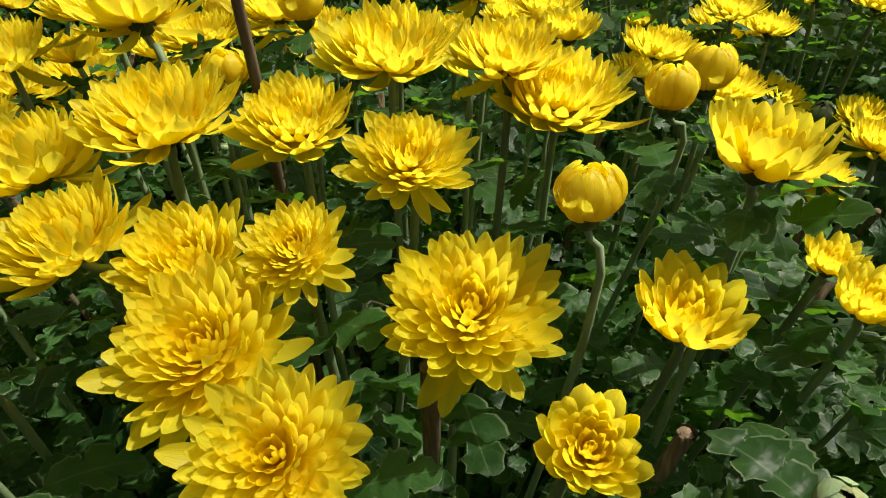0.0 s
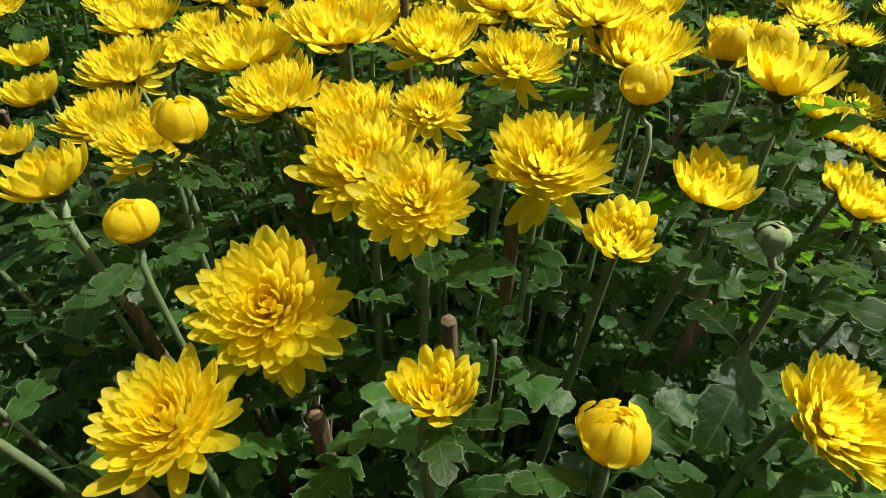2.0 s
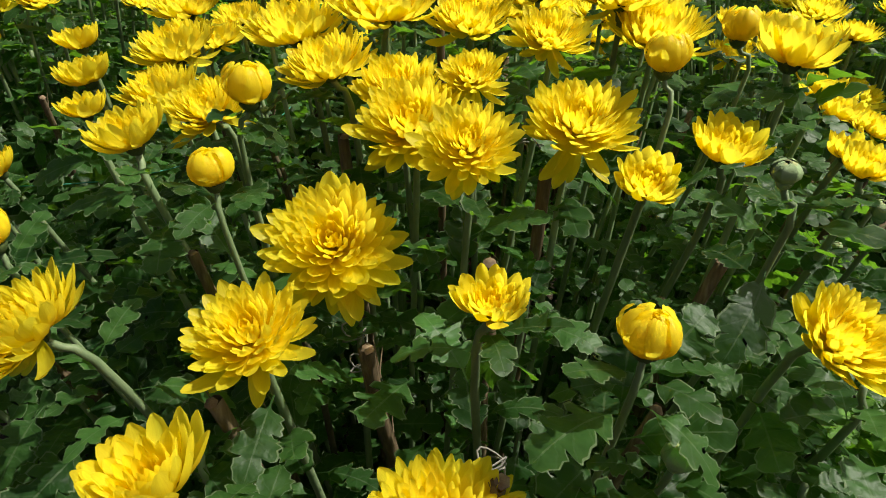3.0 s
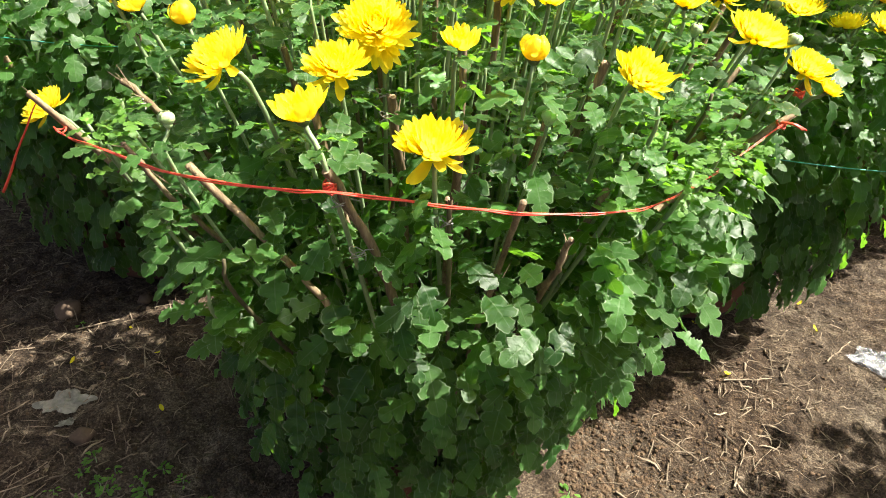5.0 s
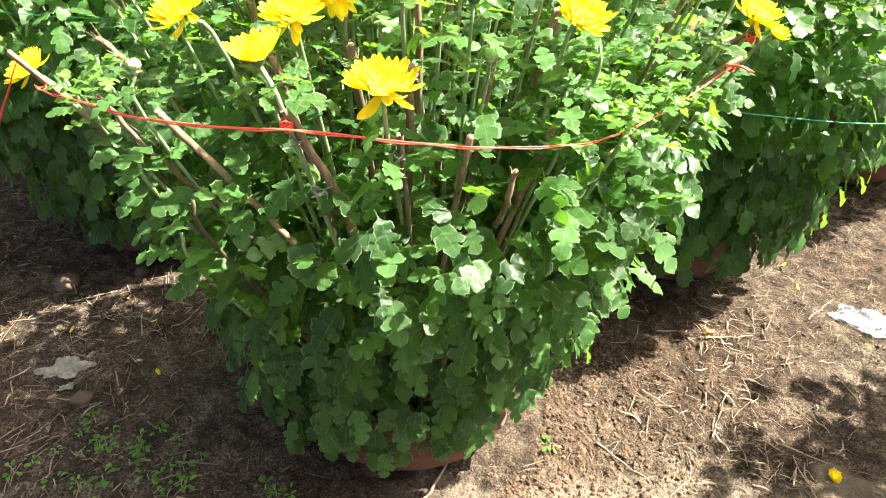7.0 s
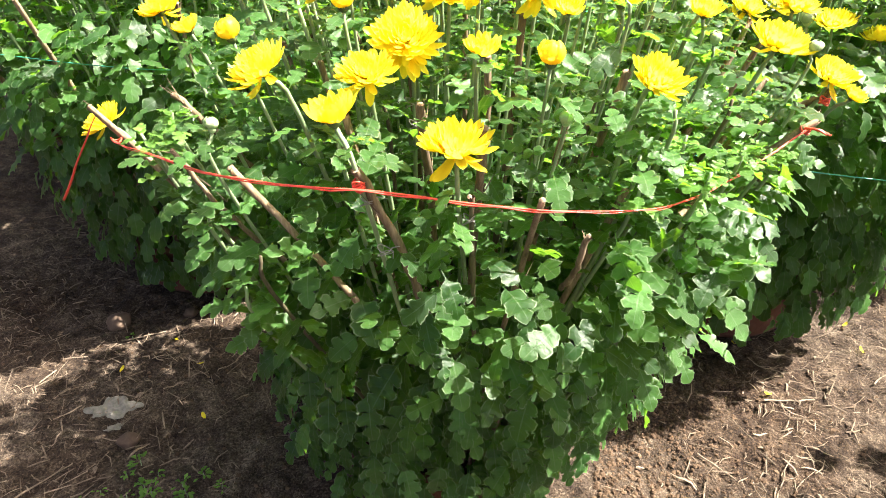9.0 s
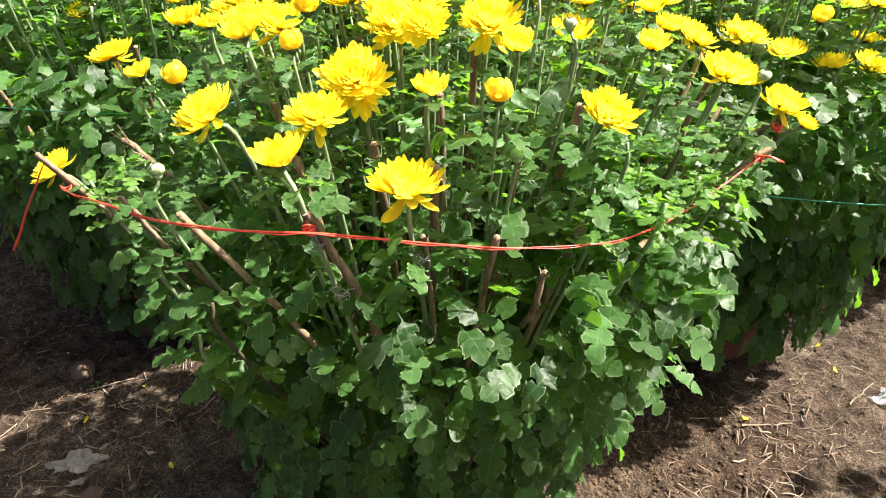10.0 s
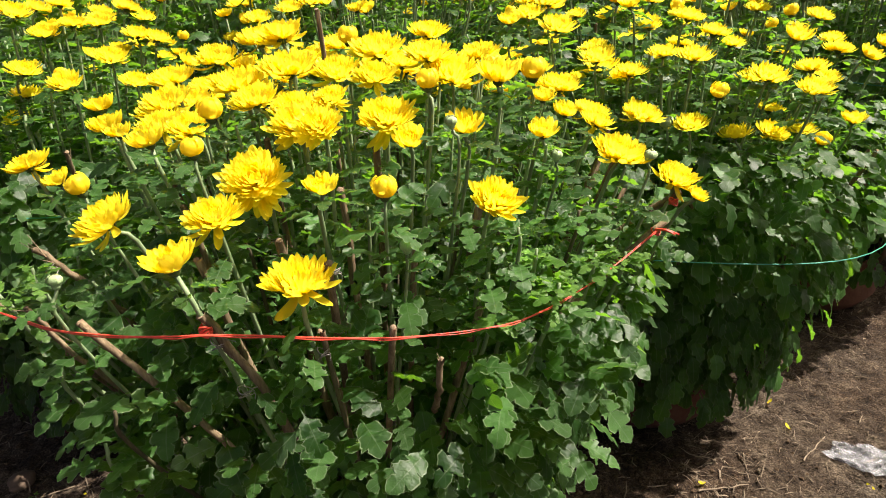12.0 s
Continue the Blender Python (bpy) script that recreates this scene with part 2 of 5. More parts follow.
# ---- mesh helpers ----
def mesh_of(name, blocks, mats, smooth=True):
    """One mesh from blocks of (vertices, quads, uv of each vertex, material index)."""
    vs, fs, uvs, mi, at = [], [], [], [], 0
    for v, f, uv, k in blocks:
        vs.append(v)
        fs.append(np.asarray(f) + at)
        uvs.append(uv)
        mi.append(np.full(len(f), k))
        at += len(v)
    v, f, uv, mi = np.concatenate(vs), np.concatenate(fs), np.concatenate(uvs), np.concatenate(mi)
    me = bpy.data.meshes.new(name)
    me.vertices.add(len(v))
    me.vertices.foreach_set("co", v.astype(np.float32).ravel())
    me.loops.add(f.size)
    me.loops.foreach_set("vertex_index", f.astype(np.int32).ravel())
    me.polygons.add(len(f))
    n = f.shape[1]
    me.polygons.foreach_set("loop_start", np.arange(0, f.size, n, dtype=np.int32))
    me.polygons.foreach_set("material_index", mi.astype(np.int32))
    me.polygons.foreach_set("use_smooth", np.full(len(f), smooth))
    layer = me.uv_layers.new(name="UVMap")
    layer.data.foreach_set("uv", uv[f.ravel()].astype(np.float32).ravel())
    for m in mats:
        me.materials.append(m)
    me.update(calc_edges=True)
    return me


def place(name, me, parent, m=None, label="", kind=""):
    ob = new(name, me)
    ob.parent = parent
    if m is not None:
        ob.matrix_basis = m
    return tagged(ob, label=label, kind=kind)


def moved(v, m):
    a = np.array(m)
    return v @ a[:3, :3].T + a[:3, 3]


def grid_faces(nu, nv):
    return [(j * nu + i, j * nu + i + 1, (j + 1) * nu + i + 1, (j + 1) * nu + i) for j in range(nv - 1) for i in range(nu - 1)]


def frame_of(place_at, axis, twist=0.0, size=1.0):
    """A pose whose z runs along axis."""
    q = Vector(axis).normalized().to_track_quat("Z", "Y")
    return Matrix.Translation(place_at) @ q.to_matrix().to_4x4() @ Matrix.Rotation(twist, 4, "Z") @ Matrix.Diagonal((size, size, size, 1))


def tube(points, radii, sides=6):
    """A tapered tube along points."""
    p = np.array(points, float)
    d = np.gradient(p, axis=0)
    d /= np.linalg.norm(d, axis=1)[:, None] + 1e-9
    ref = np.array((0.3, 0.9, 0.1))
    a = np.cross(d, ref)
    a /= np.linalg.norm(a, axis=1)[:, None] + 1e-9
    b = np.cross(d, a)
    ang = np.linspace(0, 2 * math.pi, sides, endpoint=False)
    r = np.broadcast_to(np.asarray(radii, float), (len(p),))
    v = p[:, None] + r[:, None, None] * (np.cos(ang)[None, :, None] * a[:, None] + np.sin(ang)[None, :, None] * b[:, None])
    f = [(j * sides + i, j * sides + (i + 1) % sides, (j + 1) * sides + (i + 1) % sides, (j + 1) * sides + i)
         for j in range(len(p) - 1) for i in range(sides)]
    f += [((j) * sides, j * sides + 1, j * sides + 2, j * sides + 3) for j in (0, len(p) - 1)]
    if sides == 6:
        f += [(j * sides, j * sides + 3, j * sides + 4, j * sides + 5) for j in (0, len(p) - 1)]
    uv = np.stack([np.tile(ang / 6.3, len(p)), np.repeat(np.linspace(0, 1, len(p)), sides)], 1)
    return v.reshape(-1, 3), f, uv, 0


def smooth_line(points, steps=6):
    """A Catmull-Rom line through points."""
    p = [np.array(q, float) for q in points]
    p = [2 * p[0] - p[1], *p, 2 * p[-1] - p[-2]]
    out = []
    for i in range(1, len(p) - 2):
        for s in range(steps):
            u = s / steps
            out.append(0.5 * (2 * p[i] + (p[i + 1] - p[i - 1]) * u + (2 * p[i - 1] - 5 * p[i] + 4 * p[i + 1] - p[i + 2]) * u * u
                              + (3 * p[i] - p[i - 1] - 3 * p[i + 1] + p[i + 2]) * u ** 3))
    return out + [p[-2]]


# ---- petals and flower heads (unit: the open flower's radius is 1) ----
def petal(rng, length, width, bend0, bend1, cup, nu=5, nv=7, pointed=0.5, twist=0.0):
    """A folded bud petal that starts at the axis: bend0 and bend1 are its angles from the axis at base and tip."""
    v = 1 - (1 - np.linspace(0, 1, nv)) ** 1.35
    th = np.radians(bend0 + (bend1 - bend0) * v ** 1.15)
    step = length * np.diff(v)
    x = np.concatenate([[0], np.cumsum(np.sin((th[1:] + th[:-1]) / 2) * step)])
    z = np.concatenate([[0], np.cumsum(np.cos((th[1:] + th[:-1]) / 2) * step)])
    return petal_skin(x, z, v, width, cup, nu, pointed, twist)


def petal_skin(x, z, v, width, cup, nu, pointed, twist):
    """The blade along a midrib that runs in the plane of x and z: narrow claw, broad round end, edges turned up."""
    nv = len(v)
    dx, dz = np.gradient(x), np.gradient(z)
    d = np.hypot(dx, dz) + 1e-9
    nx, nz = -dz / d, dx / d
    w = width * (0.40 + 0.60 * np.sin(np.clip(v / 0.62, 0, 1) * math.pi / 2)) * np.sqrt(np.clip(1 - np.clip((v - 0.60) / 0.405, 0, 1) ** (3.0 - pointed), 0, 1))
    u = np.linspace(-1, 1, nu)
    side = u[None] * w[:, None] * 0.5
    lift = cup * (u[None] ** 2) * w[:, None] * 0.5 * (0.9 - 0.3 * v[:, None]) + 0.03 * width * np.sin(u[None] * 8 + 4 * v[:, None]) - 0.05 * width * (1 - np.abs(u[None])) * np.sin(v[:, None] * 3.1)
    tw = twist * v[:, None]
    side, lift = side * np.cos(tw) - lift * np.sin(tw), side * np.sin(tw) + lift * np.cos(tw)
    pts = np.stack([x[:, None] + nx[:, None] * lift, side, z[:, None] + nz[:, None] * lift], 2).reshape(-1, 3)
    uv = np.stack([np.tile(u * 0.5 + 0.5, nv), np.repeat(v, nu)], 1)
    return pts, grid_faces(nu, nv), uv


def ray_petal(rng, root, tip, bulge, width, cup, nu, nv, pointed=0.0, twist=0.0, curl=0.0):
    """A petal from a root (radius, height) to a tip (radius, height), hollow on its upper side."""
    v = 1 - (1 - np.linspace(0, 1, nv)) ** 1.35
    a, c = np.array(root), np.array(tip)
    d = c - a
    b = (a + c) / 2 + np.array((d[1], -d[0])) * bulge
    p = (1 - v[:, None]) ** 2 * a + 2 * v[:, None] * (1 - v[:, None]) * b + v[:, None] ** 2 * c
    bent = curl * np.clip(v - 0.55, 0, 1) ** 2 * np.hypot(*d)
    x, z = p[:, 0] - bent * d[1] / np.hypot(*d), p[:, 1] + bent * d[0] / np.hypot(*d)
    return petal_skin(x, z, v, width, cup, nu, pointed, twist)


def whorl(rng, blocks, count, root, tip, bulge, width, cup, k, nu, nv, loose=1.0):
    """A ring of petals, no two alike."""
    at = rng.random() * 6.3
    for i in range(count):
        a = at + (i + rng.uniform(-0.32, 0.32) * loose) * 2 * math.pi / count
        far = rng.gauss(1.0, 0.055 * loose)
        v, f, uv = ray_petal(rng, root, (tip[0] * far, tip[1] + rng.gauss(0, 0.045) * loose), bulge * rng.uniform(0.6, 1.4), width * rng.uniform(0.84, 1.16),
                             cup * rng.uniform(0.6, 1.4), nu, nv, rng.uniform(0.2, 1.8), rng.gauss(0, 0.16) * loose, rng.uniform(0.0, 0.5))
        c, s = math.cos(a), math.sin(a)
        blocks.append((np.stack([v[:, 0] * c - v[:, 1] * s, v[:, 0] * s + v[:, 1] * c, v[:, 2]], 1), f, uv, k))


def ring(rng, blocks, count, length, width, b0, b1, cup, lift, r0, k, nu, nv, jitter=1.0):
    at = rng.random() * 6.3
    for i in range(count):
        a = at + (i + rng.uniform(-0.3, 0.3) * jitter) * 2 * math.pi / count
        v, f, uv = petal(rng, length * rng.uniform(0.86, 1.1), width * rng.uniform(0.85, 1.15), b0 + rng.gauss(0, 6) * jitter, b1 + rng.gauss(0, 10) * jitter,
                         cup * rng.uniform(0.6, 1.3), nu, nv, rng.uniform(-0.3, 1.0), rng.gauss(0, 0.12) * jitter)
        v = v + np.array((r0, 0, lift))
        c, s = math.cos(a), math.sin(a)
        v = np.stack([v[:, 0] * c - v[:, 1] * s, v[:, 0] * s + v[:, 1] * c, v[:, 2]], 1)
        blocks.append((v, f, uv, k))


def calyx_block(size, k):
    prof = [(0.0, -0.24), (0.10, -0.23), (0.20, -0.15), (0.27, -0.03), (0.26, 0.05), (0.18, 0.09)]
    n = 9
    v = np.array([(r * size * math.cos(a) * (1 + 0.07 * math.cos(4.5 * a)), r * size * math.sin(a), z * size) for r, z in prof for a in np.linspace(0, 2 * math.pi, n)])
    uv = np.array([(a, z) for r, z in prof for a in np.linspace(0, 1, n)])
    return v, grid_faces(n, len(prof)), uv, k


def open_head(seed, detail, outer=True, low=0.32, high=0.60):
    """Fully open head: a low, crowded dome of hollow petals round a small golden eye. low and high: height of the outer and of the top tips."""
    rng = random.Random(seed)
    b = []
    nu, nv = ((5, 7), (3, 5), (3, 4))[detail]
    rings = (9, 7, 4)[detail]
    full = rng.uniform(0.92, 1.08)
    for i in range(rings):
        u = i / (rings - 1)
        if i == 0 and not outer:
            continue
        tip = (1.0 - 0.93 * u, low + (high - low) * math.sin(math.pi / 2 * min(1, 1.5 * u)) - 0.09 * max(0.0, u - 0.7) / 0.3)
        count = round(((23 - 13 * u), (20 - 11 * u), (14 - 6 * u))[detail] * full)
        width = (0.255 - 0.16 * u) * (1, 1.12, 1.5)[detail]
        whorl(rng, b, count, (0.15 * (1 - u) + 0.02, 0.02 + 0.05 * u), tip, 0.27 - 0.08 * u, width, 0.22 + 0.35 * u, 1 if u > 0.72 else 0, nu if u < 0.6 else 3, nv)
    if detail:
        b.append(calyx_block(0.8, 2))
    return mesh_of("flower", b, (PETAL, CORE, CALYX))


def cup_head(seed, detail):
    """Half-open head: a bowl of broad upright petals with short curled ones inside."""
    rng = random.Random(seed)
    b = []
    nu, nv = ((5, 7), (3, 5), (3, 4))[detail]
    w = 1 + 0.2 * detail
    whorl(rng, b, 12 - 2 * detail, (0.16, 0.0), (1.0, 0.74), 0.26, 0.44 * w, 0.5, 0, nu, nv, 1.3)
    whorl(rng, b, 13 - 2 * detail, (0.15, 0.03), (0.84, 0.80), 0.25, 0.40 * w, 0.5, 0, nu, nv, 1.2)
    whorl(rng, b, 12 - 3 * detail, (0.12, 0.05), (0.64, 0.76), 0.24, 0.34 * w, 0.6, 0, nu, nv)
    if detail < 2:
        whorl(rng, b, 12, (0.10, 0.06), (0.46, 0.70), 0.24, 0.26, 0.7, 1, nu, nv)
        whorl(rng, b, 10, (0.07, 0.06), (0.27, 0.66), 0.20, 0.20, 0.8, 1, 3, 5)
        whorl(rng, b, 6, (0.04, 0.06), (0.09, 0.58), 0.15, 0.15, 0.8, 1, 3, 5)
    b.append(calyx_block(0.95, 2))
    return mesh_of("flower", b, (PETAL, CORE, CALYX))


def bud_head(seed, detail):
    """Closed yellow bud: petals folded over one another."""
    rng = random.Random(seed)
    b = []
    nu, nv = ((5, 9), (3, 6), (3, 5))[detail]
    ring(rng, b, 13, 2.25, 0.60, 88, -66, 0.36, 0.0, 0.05, 0, nu, nv, 0.35)
    ring(rng, b, 12, 2.05, 0.54, 82, -70, 0.36, 0.05, 0.05, 0, nu, nv, 0.35)
    ring(rng, b, 9, 1.85, 0.5, 74, -80, 0.30, 0.10, 0.04, 1, nu, nv, 0.35)
    if detail == 0:
        ring(rng, b, 1, 1.55, 0.45, 80, 0, 0.5, 0.05, 0.1, 0, nu, nv, 0.6)
    b.append(calyx_block(1.7, 2))
    return mesh_of("flower", b, (PETAL, CORE, CALYX))


def green_bud(seed):
    """Unopened bud with closed scales and a pale crown."""
    rng = random.Random(seed)
    b = []
    ring(rng, b, 9, 2.2, 0.95, 92, -84, 0.25, 0.0, 0.05, 0, 3, 6, 0.3)
    ring(rng, b, 8, 2.05, 0.80, 86, -90, 0.25, 0.1, 0.05, 1, 3, 6, 0.3)
    b.append(calyx_block(2.0, 0))
    return mesh_of("flower_bud", b, (GREENBUD, PALEBUD))


NEAR = {"open": [open_head(10 + i, 0, False, 0.36, 0.60) for i in range(6)], "wide": [open_head(20 + i, 0, False, 0.22, 0.52) for i in range(4)], "cup": [cup_head(30 + i, 0) for i in range(4)],
        "bud": [bud_head(50 + i, 0) for i in range(3)], "green": [green_bud(70 + i) for i in range(2)]}
MID = {"open": [open_head(110 + i, 1) for i in range(5)], "cup": [cup_head(130 + i, 1) for i in range(3)],
       "bud": [bud_head(150 + i, 1) for i in range(2)], "green": NEAR["green"]}
FAR = {"open": [open_head(210 + i, 2) for i in range(3)], "cup": [cup_head(230 + i, 2) for i in range(2)],
       "bud": [bud_head(250, 2)], "green": [bud_head(251, 2)]}
CALYX_MESH = mesh_of("calyx", [calyx_block(0.8, 0)], (CALYX,))


def loose_petal(seed):
    rng = random.Random(seed)
    v, f, uv = ray_petal(rng, (0.08, 0.0), (rng.uniform(0.94, 1.06), rng.uniform(0.20, 0.34)), rng.uniform(0.16, 0.3), rng.uniform(0.25, 0.32), rng.uniform(0.3, 0.7), 5, 8,
                         rng.uniform(0.2, 1.8), rng.gauss(0, 0.15), rng.uniform(0, 0.4))
    return mesh_of("petal", [(v, f, uv, 0)], (PETAL,))


PETALS = [loose_petal(300 + i) for i in range(8)]

# ---- leaves (unit: one leaf is 1 long) ----
HALF = ((0.0, 0.010), (0.17, 0.012), (0.215, 0.04), (0.255, 0.115), (0.292, 0.180), (0.335, 0.238), (0.362, 0.222), (0.402, 0.278), (0.432, 0.262), (0.462, 0.285), (0.488, 0.235), (0.468, 0.140),
        (0.525, 0.180), (0.562, 0.275), (0.592, 0.262), (0.632, 0.330), (0.662, 0.305), (0.702, 0.330), (0.735, 0.290), (0.750, 0.225), (0.726, 0.115), (0.788, 0.150), (0.822, 0.205), (0.850, 0.188),
        (0.888, 0.212), (0.918, 0.165), (0.955, 0.150), (0.975, 0.090), (1.015, 0.018))
HALF_MID = ((0.0, 0.012), (0.20, 0.03), (0.29, 0.19), (0.42, 0.295), (0.475, 0.255), (0.48, 0.205), (0.60, 0.325), (0.71, 0.325), (0.75, 0.18), (0.84, 0.22), (0.93, 0.165), (1.0, 0.03))
HALF_FAR = ((0.0, 0.02), (0.3, 0.2), (0.5, 0.24), (0.66, 0.34), (1.0, 0.06))


def leaf_shape(rng, half):
    """A lobed leaf: stalk at the origin, tip along y, upper side up."""
    droop, fold, wave = rng.uniform(0.15, 1.1), rng.uniform(-0.25, 0.42), rng.uniform(0.02, 0.06)
    slim = rng.uniform(0.66, 0.90)
    rows = []
    for s, (t, w) in enumerate(half):
        wl, wr = w * slim * rng.uniform(0.92, 1.08), w * slim * rng.uniform(0.92, 1.08)
        spine = t if s < 2 else 0.18 + 0.82 * (s - 1) / (len(half) - 2)
        rows += [(-wl, t, 0), (0, spine, 0), (wr, t + rng.uniform(-0.012, 0.012), 0)]
    p = np.array(rows)
    uv = np.stack([0.5 + 0.5 * np.sign(p[:, 0]), p[:, 1]], 1)
    ph = rng.uniform(0, 6)
    z = fold * np.abs(p[:, 0]) + wave * np.sin(p[:, 1] * 21 + ph + np.sign(p[:, 0])) * (np.abs(p[:, 0]) > 0.03)
    ang = droop * p[:, 1]
    y = np.where(droop > 0.01, np.sin(ang * 1.0) / max(droop, 0.01), p[:, 1])
    zz = -(1 - np.cos(ang)) / max(droop, 0.01)
    return np.stack([p[:, 0], y - z * np.sin(ang), zz + z * np.cos(ang)], 1), grid_faces(3, len(half)), uv


def leaf_bank(seed, half, n):
    rng = random.Random(seed)
    return [leaf_shape(rng, half) for _ in range(n)]


LEAVES, LEAVES_MID, LEAVES_FAR = leaf_bank(1, HALF, 18), leaf_bank(2, HALF_MID, 8), leaf_bank(3, HALF_FAR, 5)
LEAF_MESHES = [mesh_of("leaf", [(v, f, uv, 0)], (LEAF,)) for v, f, uv in LEAVES]


def leaf_pose(at, along, up, size):
    y = Vector(along).normalized()
    x = y.cross(Vector(up))
    x = x.normalized() if x.length > 1e-4 else Vector((1, 0, 0))
    z = x.cross(y)
    m = Matrix((x, y, z)).transposed().to_4x4()
    return Matrix.Translation(at) @ m @ Matrix.Diagonal((size, size, size, 1))


def girth(z):
    """Radius of the bush at height z: narrow at the pot, wide at the cord."""
    return float(np.interp(z, (0.03, 0.09, 0.2, 0.345, 0.44, 0.62, 0.76, 0.9), (0.225, 0.268, 0.322, 0.365, 0.39, 0.435, 0.475, 0.485)))


def skin_poses(rng, count, low, high, stretch=1.0, lean=0.0):
    """Leaves over the flank of the bush, hanging outward like shingles."""
    out = []
    for _ in range(count):
        z = low + (high - low) * rng.random() ** 0.9
        a = rng.uniform(0, 2 * math.pi)
        depth = rng.random() ** 1.7 * 0.17
        r = (girth(z) - depth + rng.gauss(0, 0.012)) * stretch
        o = Vector((math.cos(a), math.sin(a), 0))
        s = Vector((-math.sin(a), math.cos(a), 0))
        hang = min(1, max(0, (0.90 - z) / 0.5))
        wild = 1.0 - 0.5 * min(1, max(0, (0.75 - z) / 0.3))
        along = o * rng.uniform(0.35, 1.0) + s * rng.gauss(0, 0.45 * wild) + Vector((0, 0, -1.05 * hang + 0.25 + rng.gauss(0, 0.32 * wild)))
        up = o * (0.55 * hang + 0.2) + Vector((0, 0, rng.uniform(0.7, 1.4))) + s * rng.gauss(0, 0.5 * wild)
        size = rng.uniform(0.048, 0.076) * (1.0 + 0.16 * min(1, max(0, (0.8 - z) / 0.2)))
        out.append(leaf_pose(o * r + Vector((lean * max(0.0, 1 - z / 0.6), 0, z)) - along.normalized() * size * 0.45, along, up, size))
    return out


def along_line(pts, s):
    k = s * (len(pts) - 1)
    i = min(int(k), len(pts) - 2)
    return pts[i].lerp(pts[i + 1], k - i), (pts[i + 1] - pts[i]).normalized()


def stem_leaves(rng, pts, first, last, gap, size):
    """Leaves in a spiral up a stem, smaller towards the head."""
    length = sum((b - a).length for a, b in zip(pts, pts[1:]))
    out, s, a = [], first, rng.uniform(0, 6.3)
    while s < last:
        p, d = along_line(pts, s)
        a += 2.4 + rng.gauss(0, 0.3)
        o = Vector((math.cos(a), math.sin(a), 0))
        al = o + Vector((0, 0, rng.uniform(-0.25, 0.8))) + d * 0.2
        up = Vector((0, 0, 1)) - o * 0.25 + Vector((rng.gauss(0, 0.25), rng.gauss(0, 0.25), 0))
        k = size * rng.uniform(0.75, 1.2) * (1.0 - 0.45 * max(0, (s - 0.65) / 0.3))
        out.append(leaf_pose(p + o * 0.003, al, up, k))
        s += gap / length * rng.uniform(0.7, 1.3)
    return out


def joined_leaves(name, poses, bank, rng, mat):
    b = []
    for m in poses:
        v, f, uv = rng.choice(bank)
        b.append((moved(v, m), f, uv, 0))
    return mesh_of(name, b, (mat,))


# ---- pots, stakes, cord ----
def pot_mesh():
    prof = [(0.0, 0.0), (0.15, 0.0), (0.19, 0.012), (0.225, 0.06), (0.247, 0.12), (0.252, 0.17), (0.262, 0.185), (0.268, 0.20), (0.262, 0.215),
            (0.246, 0.217), (0.236, 0.205), (0.232, 0.17)]
    prof = [(0.92 * r + (0.035 if 0.1 < r and z < 0.1 else 0.0), 0.88 * z) for r, z in prof]
    n = 41
    v = np.array([(r * math.cos(a), r * math.sin(a), z + 0.002 * math.sin(3 * a)) for r, z in prof for a in np.linspace(0, 2 * math.pi, n)])
    uv = np.array([(a, z) for r, z in prof for a in np.linspace(0, 1, n)])
    return mesh_of("pot", [(v, grid_faces(n, len(prof)), uv, 0)], (CLAY,))


def soil_mesh():
    n, rings = 33, 6
    rng = random.Random(6)
    v = np.array([(0.205 * k / (rings - 1) * math.cos(a), 0.205 * k / (rings - 1) * math.sin(a), 0.15 + 0.012 * noise.noise((k * 2.0, math.cos(a) * 3, math.sin(a) * 3)))
                  for k in range(rings) for a in np.linspace(0, 2 * math.pi, n)])
    uv = v[:, :2].copy()
    return mesh_of("soil", [(v, grid_faces(n, rings), uv, 0)], (POTSOIL,))


POT, POT_SOIL = pot_mesh(), soil_mesh()


